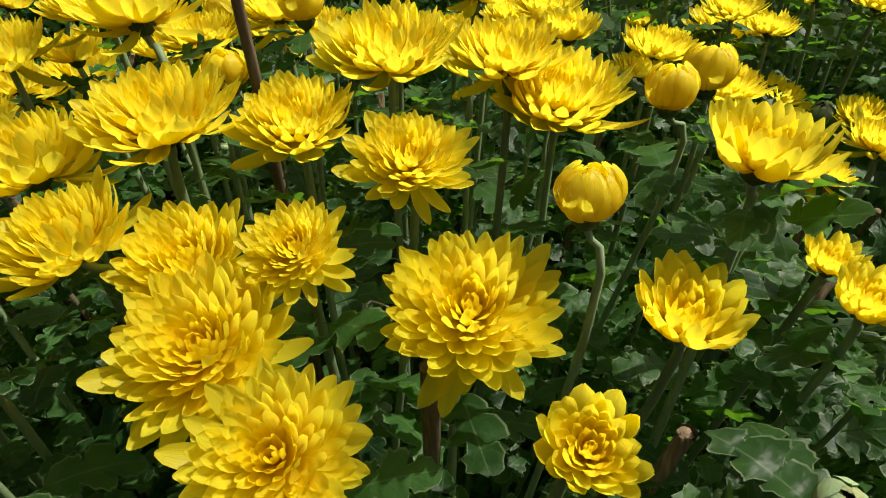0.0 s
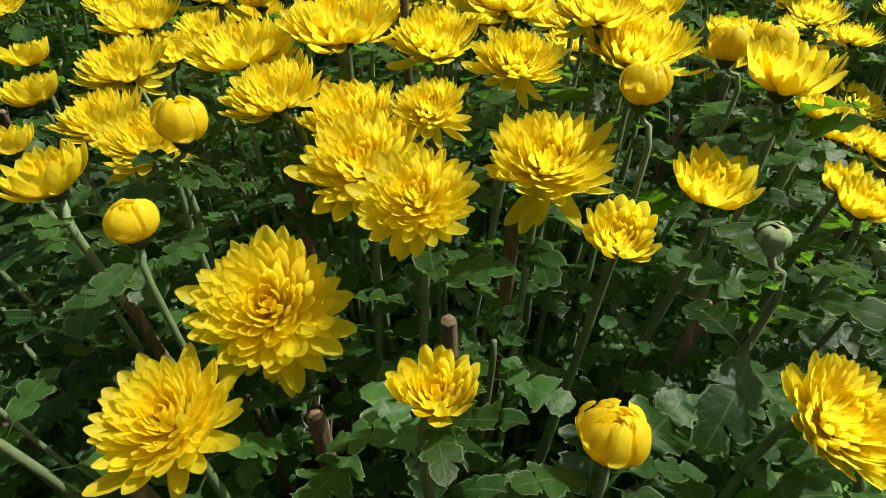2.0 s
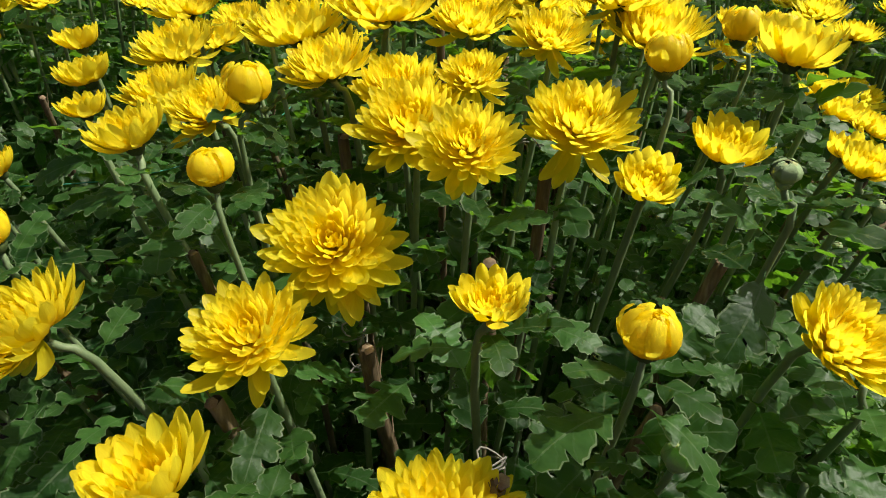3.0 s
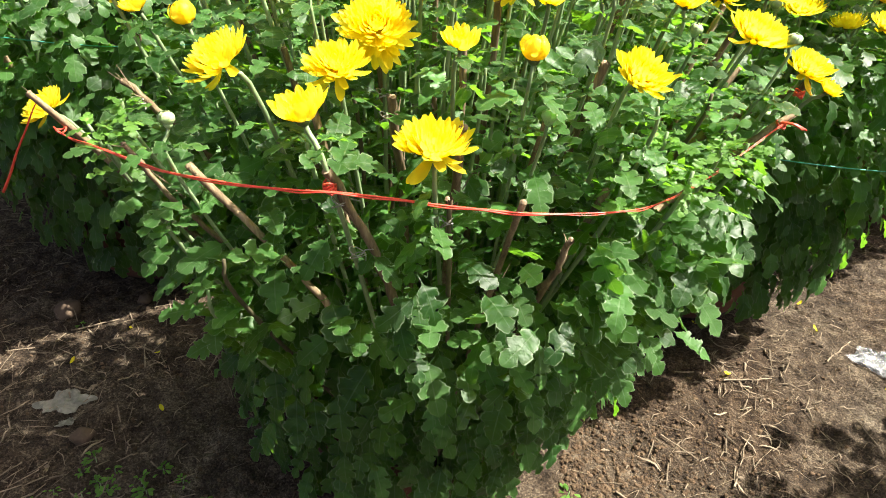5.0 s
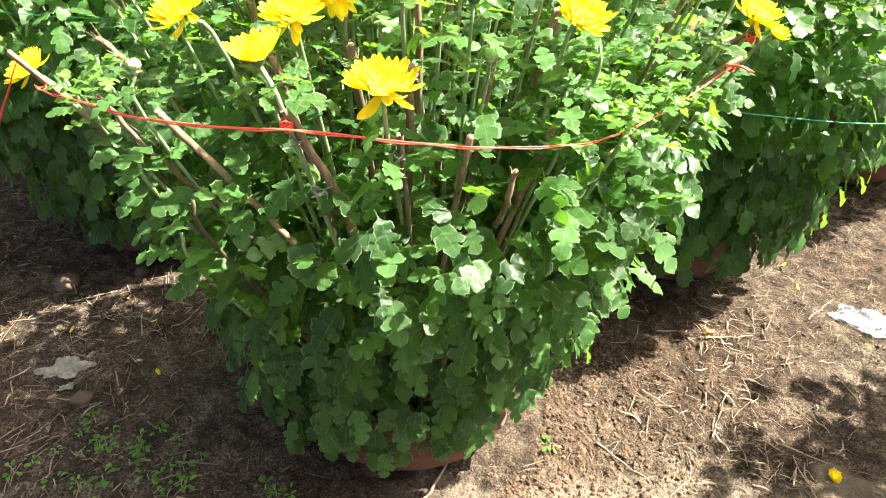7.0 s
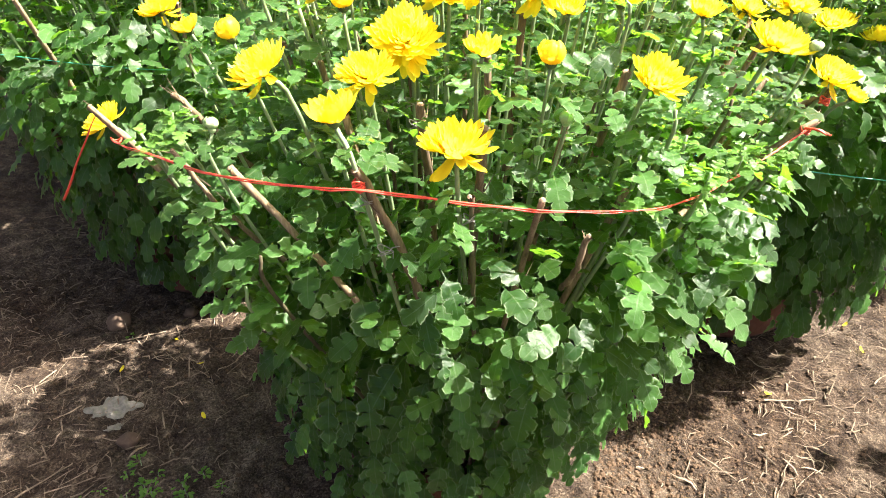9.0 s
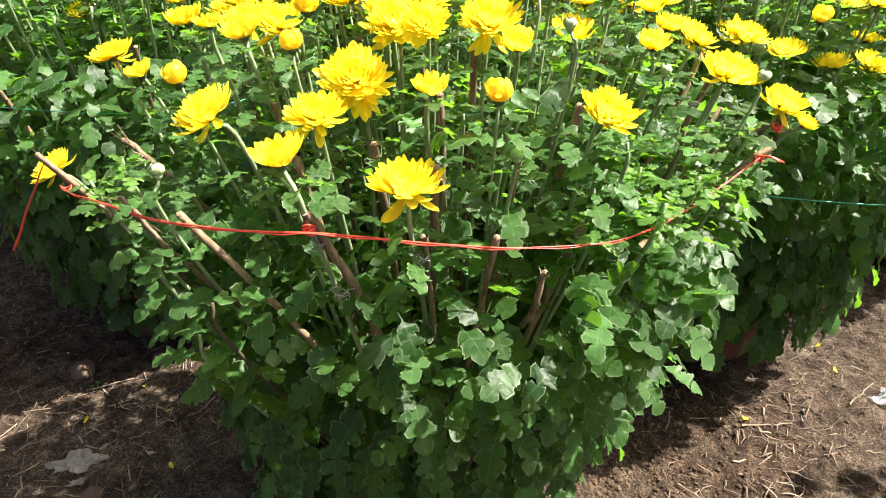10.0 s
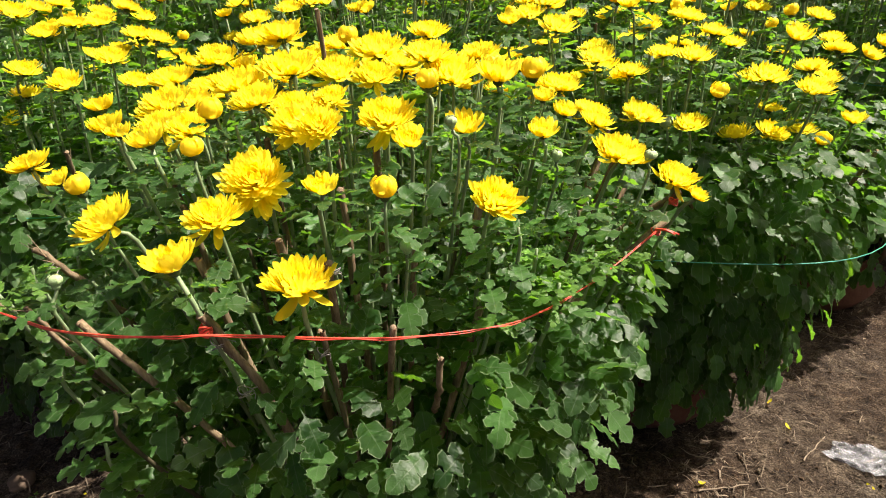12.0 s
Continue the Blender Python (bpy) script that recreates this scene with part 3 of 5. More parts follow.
def stake_mesh(seed, foot, top, radius):
    """A split bamboo stake, a little bent, with nodes and a ragged pale cut end."""
    rng = random.Random(seed)
    f, t = Vector(foot), Vector(top)
    n = 14
    side = Vector((rng.gauss(0, 1), rng.gauss(0, 1), 0)) * 0.006
    pts, rad = [], []
    node = rng.uniform(0.1, 0.3)
    for i in range(n):
        s = i / (n - 1)
        pts.append(f.lerp(t, s) + side * math.sin(math.pi * s) + Vector((rng.gauss(0, 0.0012), rng.gauss(0, 0.0012), 0)))
        rad.append(radius * rng.uniform(0.88, 1.08) * (1.0 - 0.12 * s) * (1.22 if abs((s - node) % 0.3) < 0.04 else 1.0))
    skin = tube(pts, rad, 9)
    split = np.array([rng.uniform(0.70, 1.18) for _ in range(9)])
    axis = np.array(pts)[:, None, :]
    shell = np.array(skin[0], float)[:n * 9].reshape(n, 9, 3)
    shell = (axis + (shell - axis) * split[None, :, None]).reshape(-1, 3)
    b = [(np.concatenate([shell, np.array(skin[0], float)[n * 9:].reshape(-1, 3)]), *skin[1:])]
    d = (t - f).normalized()
    end = tube([t - d * 0.001, t + d * 0.0016], [radius * 0.8, radius * 0.5], 6)
    b.append((end[0], end[1], end[2], 1))
    for _ in range(4):
        s = rng.uniform(0.55, 0.98)
        p = f.lerp(t, s)
        e = p + d * rng.uniform(0.01, 0.04) + Vector((rng.gauss(0, 0.007), rng.gauss(0, 0.007), 0))
        fib = tube([p + Vector((radius * 0.8, 0, 0)), e], [0.0008, 0.0003], 4)
        b.append((fib[0], fib[1], fib[2], 0))
    return mesh_of("stake", b, (BAMBOO, CUTEND))


def tie(parent, at, radius, rng, mat=None):
    """A turn of thin wire or cord round a stake or a stem."""
    pts = [Vector(at) + Vector((radius * math.cos(a), radius * math.sin(a), 0.0012 * a + 0.003 * math.sin(a * 1.5))) for a in np.linspace(0, 12.5, 22)]
    pts.append(pts[-1] + Vector((rng.uniform(-0.02, 0.02), -0.012, rng.uniform(-0.01, 0.012))))
    place("tie", mesh_of("tie", [tube(pts, 0.0007 if mat is None else 0.0014, 4)], (mat or WIRE,)), parent)


def bud_stalk(pts, mat, parent, rng, r0=0.0036, r1=0.0024):
    return place("stem", mesh_of("stem", [tube(pts, np.linspace(r0, r1, len(pts)), 6)], (mat,)), parent)


# ---- the ground: one sheet to the horizon ----
def rise(y):
    """The field climbs gently behind the first pots."""
    return 0.055 * min(max(0.0, y - 1.9), 9.0)


def ground_height(x, y):
    return rise(y) + 0.016 * noise.noise((x * 2.3, y * 2.3, 0.0)) + 0.007 * noise.noise((x * 11, y * 11, 3.0)) + 0.009 * noise.noise((x * 29, y * 29, 7.0)) + 0.008 * noise.noise((x * 61, y * 61, 1.0)) - 0.009


def axis_steps(lo, hi, step, far):
    mid = list(np.arange(lo, hi + 1e-6, step))
    grow, s, a = [], step, hi
    while a < far:
        s *= 1.6
        a += s
        grow.append(a)
    low, s, a = [], step, lo
    while a > -far:
        s *= 1.6
        a -= s
        low.append(a)
    return low[::-1] + mid + grow


def build_ground():
    xs, ys = axis_steps(-1.7, 1.9, 0.0095, 400), axis_steps(-0.1, 2.0, 0.0095, 400)
    v = np.array([(x, y, ground_height(x, y) if abs(x) < 6 and abs(y) < 8 else rise(y) - 0.006) for y in ys for x in xs])
    f = np.array(grid_faces(len(xs), len(ys)))
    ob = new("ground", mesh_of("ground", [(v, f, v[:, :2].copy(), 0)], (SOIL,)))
    tagged(ob, "bare trodden brown soil between the flower pots", "ground", kind="structure")


build_ground()


# ---- a potted chrysanthemum ----
HEAD_WIDTH = {"wide": 2.22, "open": 2.18, "cup": 1.85, "bud": 1.75, "green": 1.45}
HEAD_RISE = {"wide": 0.36, "open": 0.36, "cup": 0.45, "bud": 0.8, "green": 0.65}
ROWS_GROUP = "potted chrysanthemums standing in rows"


def plant_root(label, off=0.0):
    root = new("potted_chrysanthemum")
    root.empty_display_size = 0.2
    place("pot", POT, root, pose(off, 0, 0), "round terracotta clay pot")
    place("potting_soil", POT_SOIL, root, pose(off, 0, 0), "dark damp potting soil")
    return tagged(root, label, "flower pot", ROWS_GROUP)


def head(root, bank, kind, at, width, axis, rng, petals=False, droop=None, span=0.35):
    """A flower head on its plant. droop: the side on which the outer petals hang down, over span radians. Returns the point where the stem meets it."""
    axis = Vector(axis).normalized()
    size = width / HEAD_WIDTH[kind]
    base = Vector(at) - axis * HEAD_RISE[kind] * size
    ob = place("flower_bud" if kind in ("bud", "green") else "flower", rng.choice(bank[kind]), root, frame_of(base, axis, rng.uniform(0, 6.3), size))
    side = None
    if droop:
        d = ob.matrix_basis.to_3x3().inverted() @ Vector((*droop, 0))
        side = math.atan2(d.y, d.x)
    if petals and kind in ("open", "wide"):
        n = rng.choice((21, 22, 23, 24))
        for i in range(n):
            a = (i + rng.uniform(-0.3, 0.3)) * 2 * math.pi / n
            tip = rng.gauss(0, 0.10) + (rng.uniform(0.35, 0.95) if rng.random() < 0.14 else 0) + (-0.06 if kind == "open" else 0.12)
            if side is not None and abs(math.remainder(a - side, 2 * math.pi)) < span:
                tip = rng.uniform(0.7, 1.15)
            m = Matrix.Rotation(a, 4, "Z") @ Matrix.Translation((0.03, 0, 0)) @ Matrix.Rotation(tip, 4, "Y") @ Matrix.Rotation(rng.gauss(0, 0.12), 4, "X")
            k = rng.uniform(0.88, 1.12)
            place("petal", rng.choice(PETALS), ob, m @ Matrix.Diagonal((k, k * rng.uniform(0.85, 1.1), k, 1)))
        for i in range(round(12 * span) if side is not None and span > 0.45 else 0):
            m = Matrix.Rotation(side + rng.uniform(-span, span), 4, "Z") @ Matrix.Translation((0.03, 0, 0.03)) @ Matrix.Rotation(rng.uniform(0.35, 0.9), 4, "Y") @ Matrix.Rotation(rng.gauss(0, 0.2), 4, "X")
            place("petal", rng.choice(PETALS), ob, m @ Matrix.Diagonal((0.85, 0.85, 0.85, 1)))
        place("calyx", CALYX_MESH, ob)
    return base - axis * 0.18 * size, axis


def stalk_points(neck, axis, foot, rng):
    n = Vector(neck)
    f = Vector(foot)
    below = n - axis * 0.06 + Vector((rng.gauss(0, 0.004), rng.gauss(0, 0.004), 0))
    mid = f.lerp(below, 0.55) + Vector((rng.gauss(0, 0.012), rng.gauss(0, 0.012), 0))
    return [Vector(p) for p in smooth_line([f, mid, below, n], 4)]


# ---- the front plant, in full ----
A = Vector((-0.02, 0.51, 0.0))
front = plant_root("large potted chrysanthemum bush with yellow flowers, bamboo stakes and red cord", -0.025)
front.matrix_basis = pose(*A)
R = random.Random(77)
front_leaves, young_leaves, heads, head_sizes = [], [], [], []


def bloom(kind, x, y, z, width, tx=0.0, ty=-0.15, leafy=True, droop=None, span=0.35):
    rel = Vector((x, y, z)) - A
    neck, axis = head(front, NEAR, kind, rel, width, (tx + R.gauss(0, 0.04), ty + R.gauss(0, 0.04), 1), R, True, droop, span)
    heads.append(rel)
    head_sizes.append((rel, 0.5 * width))
    foot = Vector((rel.x * 0.36, rel.y * 0.34, 0.15)) + Vector((R.gauss(0, 0.015), R.gauss(0, 0.015), 0))
    pts = stalk_points(neck, axis, foot, R)
    slim = 0.75 if kind in ("bud", "green") else 1.0
    bud_stalk(pts, STEM, front, R, 0.0036 * slim, 0.0024 * slim)
    if leafy:
        front_leaves.extend(stem_leaves(R, pts, 0.26, 0.93, 0.025, 0.056))
    return pts


# heads at the near edge, then back over the dome
bloom("open", 0.068, 0.093, 0.953, 0.086, 0.04, -0.06, True, (-0.45, -0.9), 0.4)
bloom("cup", -0.053, 0.060, 0.978, 0.053, -0.24, -0.1)
bloom("open", -0.166, 0.112, 1.000, 0.081, -0.42, -0.42)
bloom("wide", -0.052, 0.142, 1.000, 0.079, -0.05, -0.35)
bloom("wide", -0.029, 0.202, 1.025, 0.092, 0.2, -0.85, True, (0.25, -1.0), 0.9)
bloom("cup", 0.072, 0.160, 1.027, 0.036, 0.05, -0.15)
bloom("bud", 0.144, 0.152, 1.029, 0.024, 0.03, -0.05)
bloom("open", 0.250, 0.224, 1.000, 0.072, 0.3, -0.4)
bloom("green", -0.200, 0.066, 0.942, 0.013, -0.05, 0.05)
bloom("bud", -0.229, 0.159, 1.019, 0.025, -0.3, -0.15)
bloom("open", -0.466, 0.329, 0.999, 0.073, -0.45, -0.1)
bloom("cup", -0.428, 0.336, 0.971, 0.042, -0.3, -0.2)
bloom("open", -0.499, 0.204, 0.866, 0.070, -0.5, -0.4)
bloom("wide", 0.040, 0.237, 1.079, 0.066, 0.05, -0.6)
bloom("wide", -0.013, 0.298, 1.070, 0.090, 0.0, -0.6)
bloom("wide", 0.018, 0.338, 1.093, 0.055, 0, -0.5)
bloom("wide", 0.095, 0.326, 1.073, 0.089, 0.12, -0.48, True, (-0.1, -1.0), 0.4)
bloom("cup", 0.140, 0.270, 1.053, 0.038, 0.05, -0.45, False)
bloom("cup", 0.191, 0.350, 1.054, 0.051, 0.08, -0.2, False)
bloom("bud", 0.143, 0.357, 1.108, 0.026, 0.03, -0.05, False)
bloom("wide", 0.064, 0.386, 1.115, 0.066, 0.05, -0.45)
bloom("open", -0.004, 0.431, 1.116, 0.076, 0, -0.3)
bloom("open", 0.143, 0.519, 1.103, 0.104, 0.1, -0.2)
bloom("open", -0.075, 0.422, 1.124, 0.099, -0.02, -0.1)
bloom("open", -0.092, 0.344, 1.092, 0.079, -0.05, -0.3)
bloom("open", -0.148, 0.406, 1.105, 0.097, -0.1, -0.15)
bloom("open", -0.309, 0.461, 1.069, 0.101, -0.15, -0.15)
bloom("open", -0.183, 0.321, 1.057, 0.077, -0.1, -0.45)
bloom("bud", -0.123, 0.287, 1.083, 0.029, 0.03, -0.05)
bloom("open", -0.263, 0.372, 1.051, 0.083, -0.2, -0.2)
bloom("cup", -0.190, 0.244, 1.057, 0.050, -0.15, -0.15)
bloom("bud", -0.111, 0.216, 1.051, 0.024, -0.05, -0.05)
bloom("cup", -0.267, 0.292, 1.053, 0.034, -0.2, -0.05)
bloom("cup", -0.440, 0.480, 1.025, 0.058, -0.25, -0.1)
bloom("cup", -0.482, 0.525, 1.049, 0.052, -0.25, -0.05)
bloom("cup", 0.228, 0.402, 1.112, 0.058, 0.1, -0.1)
bloom("cup", 0.286, 0.423, 1.037, 0.034, 0.12, -0.1)
bloom("cup", 0.279, 0.497, 1.065, 0.034, 0.1, -0.05)
bloom("bud", 0.205, 0.497, 1.108, 0.028, 0.05, 0)
bloom("bud", 0.256, 0.601, 1.090, 0.035, 0.05, 0)
bloom("open", 0.107, 0.517, 1.130, 0.086, 0.05, -0.1)
bloom("open", 0.038, 0.490, 1.141, 0.096, 0, -0.25)
bloom("open", -0.120, 0.505, 1.160, 0.084, -0.35, 0.3)
bloom("green", 0.199, 0.229, 1.080, 0.0112, 0.08, -0.1)
bloom("green", 0.166, 0.144, 0.968, 0.012, 0.05, -0.1)
bloom("open", 0.390, 0.446, 1.002, 0.090, 0.25, -0.2)
bloom("green", 0.426, 0.433, 0.995, 0.0135, 0.25, -0.15)
bloom("open", 0.472, 0.490, 0.954, 0.070, 0.35, -0.3)
bloom("green", 0.306, 0.383, 1.006, 0.0125, 0.12, -0.1)
bloom("cup", 0.288, 0.383, 1.040, 0.040, 0.12, -0.1)
bloom("cup", 0.500, 0.475, 0.930, 0.030, 0.45, -0.2)
bloom("open", 0.360, 0.610, 1.010, 0.065, 0.2, -0.1)
bloom("open", 0.350, 0.735, 1.005, 0.080, 0.2, 0.1)
bloom("cup", 0.310, 0.550, 1.035, 0.039, 0.15, -0.05)

bloom("open", -0.039, 0.349, 1.077, 0.076, -0.10, -0.45)

# heads further back on the dome
tries = 0
while len(heads) < 98 and tries < 3000:
    tries += 1
    a, r = R.uniform(-0.15, math.pi + 0.15), 0.48 * math.sqrt(R.random())
    p = Vector((r * math.cos(a), r * math.sin(a), 1.135 - 0.13 * (r / 0.5) ** 2 + R.gauss(0, 0.018)))
    if p.y < 0.02 or min((p.xy - h.xy).length for h in heads) < 0.060:
        continue
    kind = R.choice(("open", "open", "open", "cup", "bud"))
    w = {"open": 0.082, "cup": 0.050, "bud": 0.033}[kind] * R.uniform(0.85, 1.15)
    bloom(kind, p.x + A.x, p.y + A.y, p.z, w, 0.3 * p.x, 0.3 * p.y - 0.1)

# leafy shoots without flowers, some of them young and pale
for k in range(62):
    a = R.uniform(0, 2 * math.pi)
    r = R.uniform(0.2, 0.5)
    top = Vector((r * math.cos(a), r * math.sin(a), R.uniform(0.80, 0.96) - 0.06 * (r > 0.45)))
    pts = stalk_points(top, Vector((0.2 * math.cos(a), 0.2 * math.sin(a), 1)).normalized(), (top.x * 0.36, top.y * 0.34, 0.15), R)
    bud_stalk(pts, STEM if k % 3 else WOODY, front, R, 0.004, 0.002)
    front_leaves.extend(stem_leaves(R, pts, 0.26, 1.0, 0.025, 0.060))
    if k % 8 == 0:
        head(front, NEAR, "green", top + Vector((0, 0, 0.01)), R.uniform(0.007, 0.011), (0.1, -0.1, 1), R)
for x, y, z in ((0.32, 0.22, 0.90), (0.29, 0.27, 0.92), (0.36, 0.31, 0.90), (-0.37, 0.14, 0.88), (-0.33, 0.12, 0.87), (-0.35, 0.18, 0.90), (0.25, 0.19, 0.89), (0.40, 0.37, 0.88)):
    top = Vector((x, y, z)) - A
    pts = stalk_points(top, Vector((top.x * 0.5, top.y * 0.5, 1)).normalized(), (top.x * 0.36, top.y * 0.34, 0.15), R)
    bud_stalk(pts, STEM, front, R, 0.004, 0.002)
    young_leaves.extend(stem_leaves(R, pts, 0.72, 1.0, 0.013, 0.045))
    front_leaves.extend(stem_leaves(R, pts, 0.3, 0.75, 0.025, 0.056))

# the outer stakes: top, a point lower down that the leaves leave clear, and radius
OUTER_STAKES = (
    ((-0.030, 0.058, 0.918), (0.019, 0.060, 0.725), 0.0055), ((-0.190, 0.070, 0.890), (-0.070, 0.070, 0.698), 0.0043), ((-0.360, 0.200, 0.915), (-0.300, 0.195, 0.810), 0.0046),
    ((-0.470, 0.165, 0.897), (-0.335, 0.185, 0.685), 0.0052), ((-0.300, 0.110, 0.880), (-0.212, 0.091, 0.760), 0.0038), ((0.207, 0.104, 0.862), (0.187, 0.105, 0.775), 0.0036),
    ((0.452, 0.425, 0.905), (0.340, 0.311, 0.811), 0.0054), ((0.478, 0.500, 0.925), (0.385, 0.480, 0.830), 0.0060))
STAKE_LINES = [(Vector(a) - A, Vector(b) - A, b[2] + 0.02) for a, b, r in OUTER_STAKES]


def hides_stake(m):
    """True for a leaf that would hang in front of one of the outer stakes."""
    for p in (m @ Vector((0, 0.3, 0)), m @ Vector((0, 0.6, 0)), m @ Vector((0, 0.95, 0))):
        if any(clear_of(p, *line) for line in STAKE_LINES):
            return True
    return False


def clear_of(p, a, b, lo):
    if not lo < p.z < a.z + 0.02:
        return False
    c = a.lerp(b, (a.z - p.z) / (a.z - b.z))
    d, o = p - c, Vector((c.x, c.y, 0)).normalized()
    return d.x * o.x + d.y * o.y > -0.016 and abs(-d.x * o.y + d.y * o.x) < 0.021


# where the red cord runs; leaves stay behind it
cord_line = [(-0.446, 0.163, 0.856), (-0.400, 0.135, 0.862), (-0.336, 0.108, 0.872), (-0.243, 0.072, 0.881), (-0.165, 0.050, 0.890), (-0.078, 0.045, 0.897),
             (-0.027, 0.050, 0.900), (0.029, 0.069, 0.894), (0.081, 0.083, 0.888), (0.133, 0.096, 0.884), (0.186, 0.114, 0.881), (0.242, 0.146, 0.876), (0.280, 0.182, 0.870),
             (0.312, 0.226, 0.867), (0.348, 0.280, 0.868), (0.390, 0.345, 0.875), (0.440, 0.408, 0.897)]
cord_pts = smooth_line([Vector(p) - A for p in cord_line], 7)
cord_pts = [Vector(p) + Vector((0, 0, 0.001 * noise.noise(Vector(p) * 23))) for p in cord_pts]
CORD = np.array(cord_pts)


def hides_cord(m):
    for t in (0.25, 0.55, 0.95):
        p = np.array(m @ Vector((0, t, 0)))
        c = CORD[np.argmin(np.sum((CORD[:, :2] - p[:2]) ** 2, axis=1))]
        if c[0] < 0.20 and abs(p[2] - c[2]) < 0.014 and np.hypot(*(p[:2])) > np.hypot(*(c[:2])) - 0.006:
            return True
    return False


def hides_head(m):
    """True for a leaf that would cut into a flower or lie on it."""
    for t in (0.3, 0.6, 1.0):
        p = m @ Vector((0, t, 0))
        for h, r in head_sizes:
            d = p - h
            if d.xy.length < 0.95 * r and -0.7 * r < d.z < 1.6 * r or -0.12 < d.y < 0 and abs(d.x) < r and abs(d.z + 0.75 * d.y) < r:
                return True
    return False


flank = skin_poses(R, 2600, 0.150, 0.87, 1.0, -0.07)
flank = [m for m in flank if not hides_stake(m) and not hides_cord(m)]
front_leaves = [m for m in front_leaves if not hides_stake(m) and not hides_cord(m) and not hides_head(m)]
young_leaves = [m for m in young_leaves if not hides_cord(m) and not hides_head(m)]
core = []
for m in skin_poses(R, 500, 0.2, 0.95, 0.72):
    core.append(m)
singles = [m for m in flank if m.translation.y < -0.16 and abs(m.translation.x) < 0.45][:300]
chosen = set(id(m) for m in singles)
for m in singles:
    place("leaf", R.choice(LEAF_MESHES), front, m)
place("foliage", joined_leaves("foliage", [m for m in flank if id(m) not in chosen] + front_leaves + core, LEAVES, R, LEAF), front, None, "dense lobed dark green leaves", "stuff")
place("young_foliage", joined_leaves("young_foliage", young_leaves, LEAVES, R, YOUNG), front, None, "fresh pale green shoot leaves", "stuff")


def stake(root, seed, foot, top, radius=0.0062, label=""):
    return place("stake", stake_mesh(seed, foot, top, radius), root, None, label)


def ring_stake(seed, x, y, z, radius, foot=None):
    top = Vector((x, y, z)) - A
    stake(front, seed, Vector(foot) - A if foot else (top.x * 0.34, top.y * 0.34, 0.145), top, radius)


for k, (a, b, r) in enumerate(OUTER_STAKES):
    ring_stake(k + 1, *a, r, Vector(a).lerp(Vector(b), 1.3) + Vector((0, 0.06, 0)))
ring_stake(22, 0.083, 0.090, 0.892, 0.0036, (0.05, 0.33, 0.20))
ring_stake(9, 0.155, 0.112, 0.890, 0.0050, (0.04, 0.33, 0.20))
ring_stake(10, 0.235, 0.185, 0.880, 0.0050, (0.05, 0.33, 0.20))
ring_stake(11, -0.017, 0.218, 0.937, 0.0062, (0.03, 0.36, 0.20))
ring_stake(12, 0.089, 0.118, 0.957, 0.0056)
ring_stake(13, 0.160, 0.194, 0.952, 0.0050)
ring_stake(14, 0.053, 0.256, 0.992, 0.0060)
ring_stake(15, 0.074, 0.340, 1.024, 0.0062)
ring_stake(16, 0.208, 0.366, 0.960, 0.0060)
ring_stake(17, -0.084, 0.351, 1.030, 0.0050)
ring_stake(18, -0.055, 0.500, 1.190, 0.0045)
ring_stake(19, -0.167, 0.256, 0.963, 0.0048)
ring_stake(20, -0.081, 0.141, 0.941, 0.0052)
for k in range(12):
    a = R.uniform(0.1, 3.0)
    ring_stake(30 + k, A.x + 0.45 * math.cos(a), A.y + 0.45 * math.sin(a), R.uniform(0.86, 0.98), 0.0052)
for x, y, z, r in ((-0.022, 0.071, 0.87, 0.009), (-0.012, 0.087, 0.80, 0.009), (-0.036, 0.242, 0.92, 0.0085), (-0.034, 0.247, 0.89, 0.0085), (0.078, 0.155, 0.92, 0.008), (-0.345, 0.203, 0.88, 0.0075), (0.083, 0.093, 0.855, 0.0065), (0.05, 0.36, 1.03, 0.008)):
    tie(front, Vector((x, y, z)) - A, r, R)

# the red cord from stake to stake, knotted, with loose ends
cord_girth = np.array([0.0011 if -0.30 < p.x < 0.20 else 0.0006 for p in cord_pts])
cord = place("cord", mesh_of("cord", [tube(cord_pts, cord_girth, 6), tube([p + Vector((0.0006 * math.cos(i), -0.0008, -0.0013 - 0.0009 * math.sin(i * 0.7))) for i, p in enumerate(cord_pts)], cord_girth * 0.8, 6)], (REDCORD,)), front, None, "red plastic raffia cord")


def knot(at, loops, ends):
    b = []
    o = Vector(at) - A
    for k in range(loops):
        b.append(tube([o + Vector((0.0060 * math.cos(a), 0.0060 * math.sin(a), 0.0021 * k - 0.005 + 0.002 * math.sin(2 * a + k))) for a in np.linspace(0, 6.3, 14)], 0.0012, 6))
    for e in ends:
        b.append(tube(smooth_line([o, o + Vector(e) * 0.5 + Vector((0, -0.004, 0.004)), o + Vector(e)], 4), np.linspace(0.0020, 0.0012, 9), 6))
    place("knot", mesh_of("knot", b, (REDCORD,)), front, None, "tight red cord knot")


knot((-0.027, 0.059, 0.902), 5, [])
knot((0.440, 0.414, 0.897), 3, [(0.030, -0.006, -0.004), (0.024, -0.012, -0.002)])
knot((0.470, 0.492, 0.914), 4, [])
knot((-0.441, 0.168, 0.856), 1, [])
loose = [Vector(p) - A for p in ((-0.468, 0.172, 0.885), (-0.482, 0.170, 0.866), (-0.499, 0.170, 0.842), (-0.528, 0.170, 0.804), (-0.553, 0.171, 0.768), (-0.577, 0.170, 0.735))]
place("cord_end", mesh_of("cord_end", [tube(smooth_line(loose, 5), np.linspace(0.0007, 0.0021, 26), 6)], (REDCORD,)), front, None, "loose hanging end of the red cord")


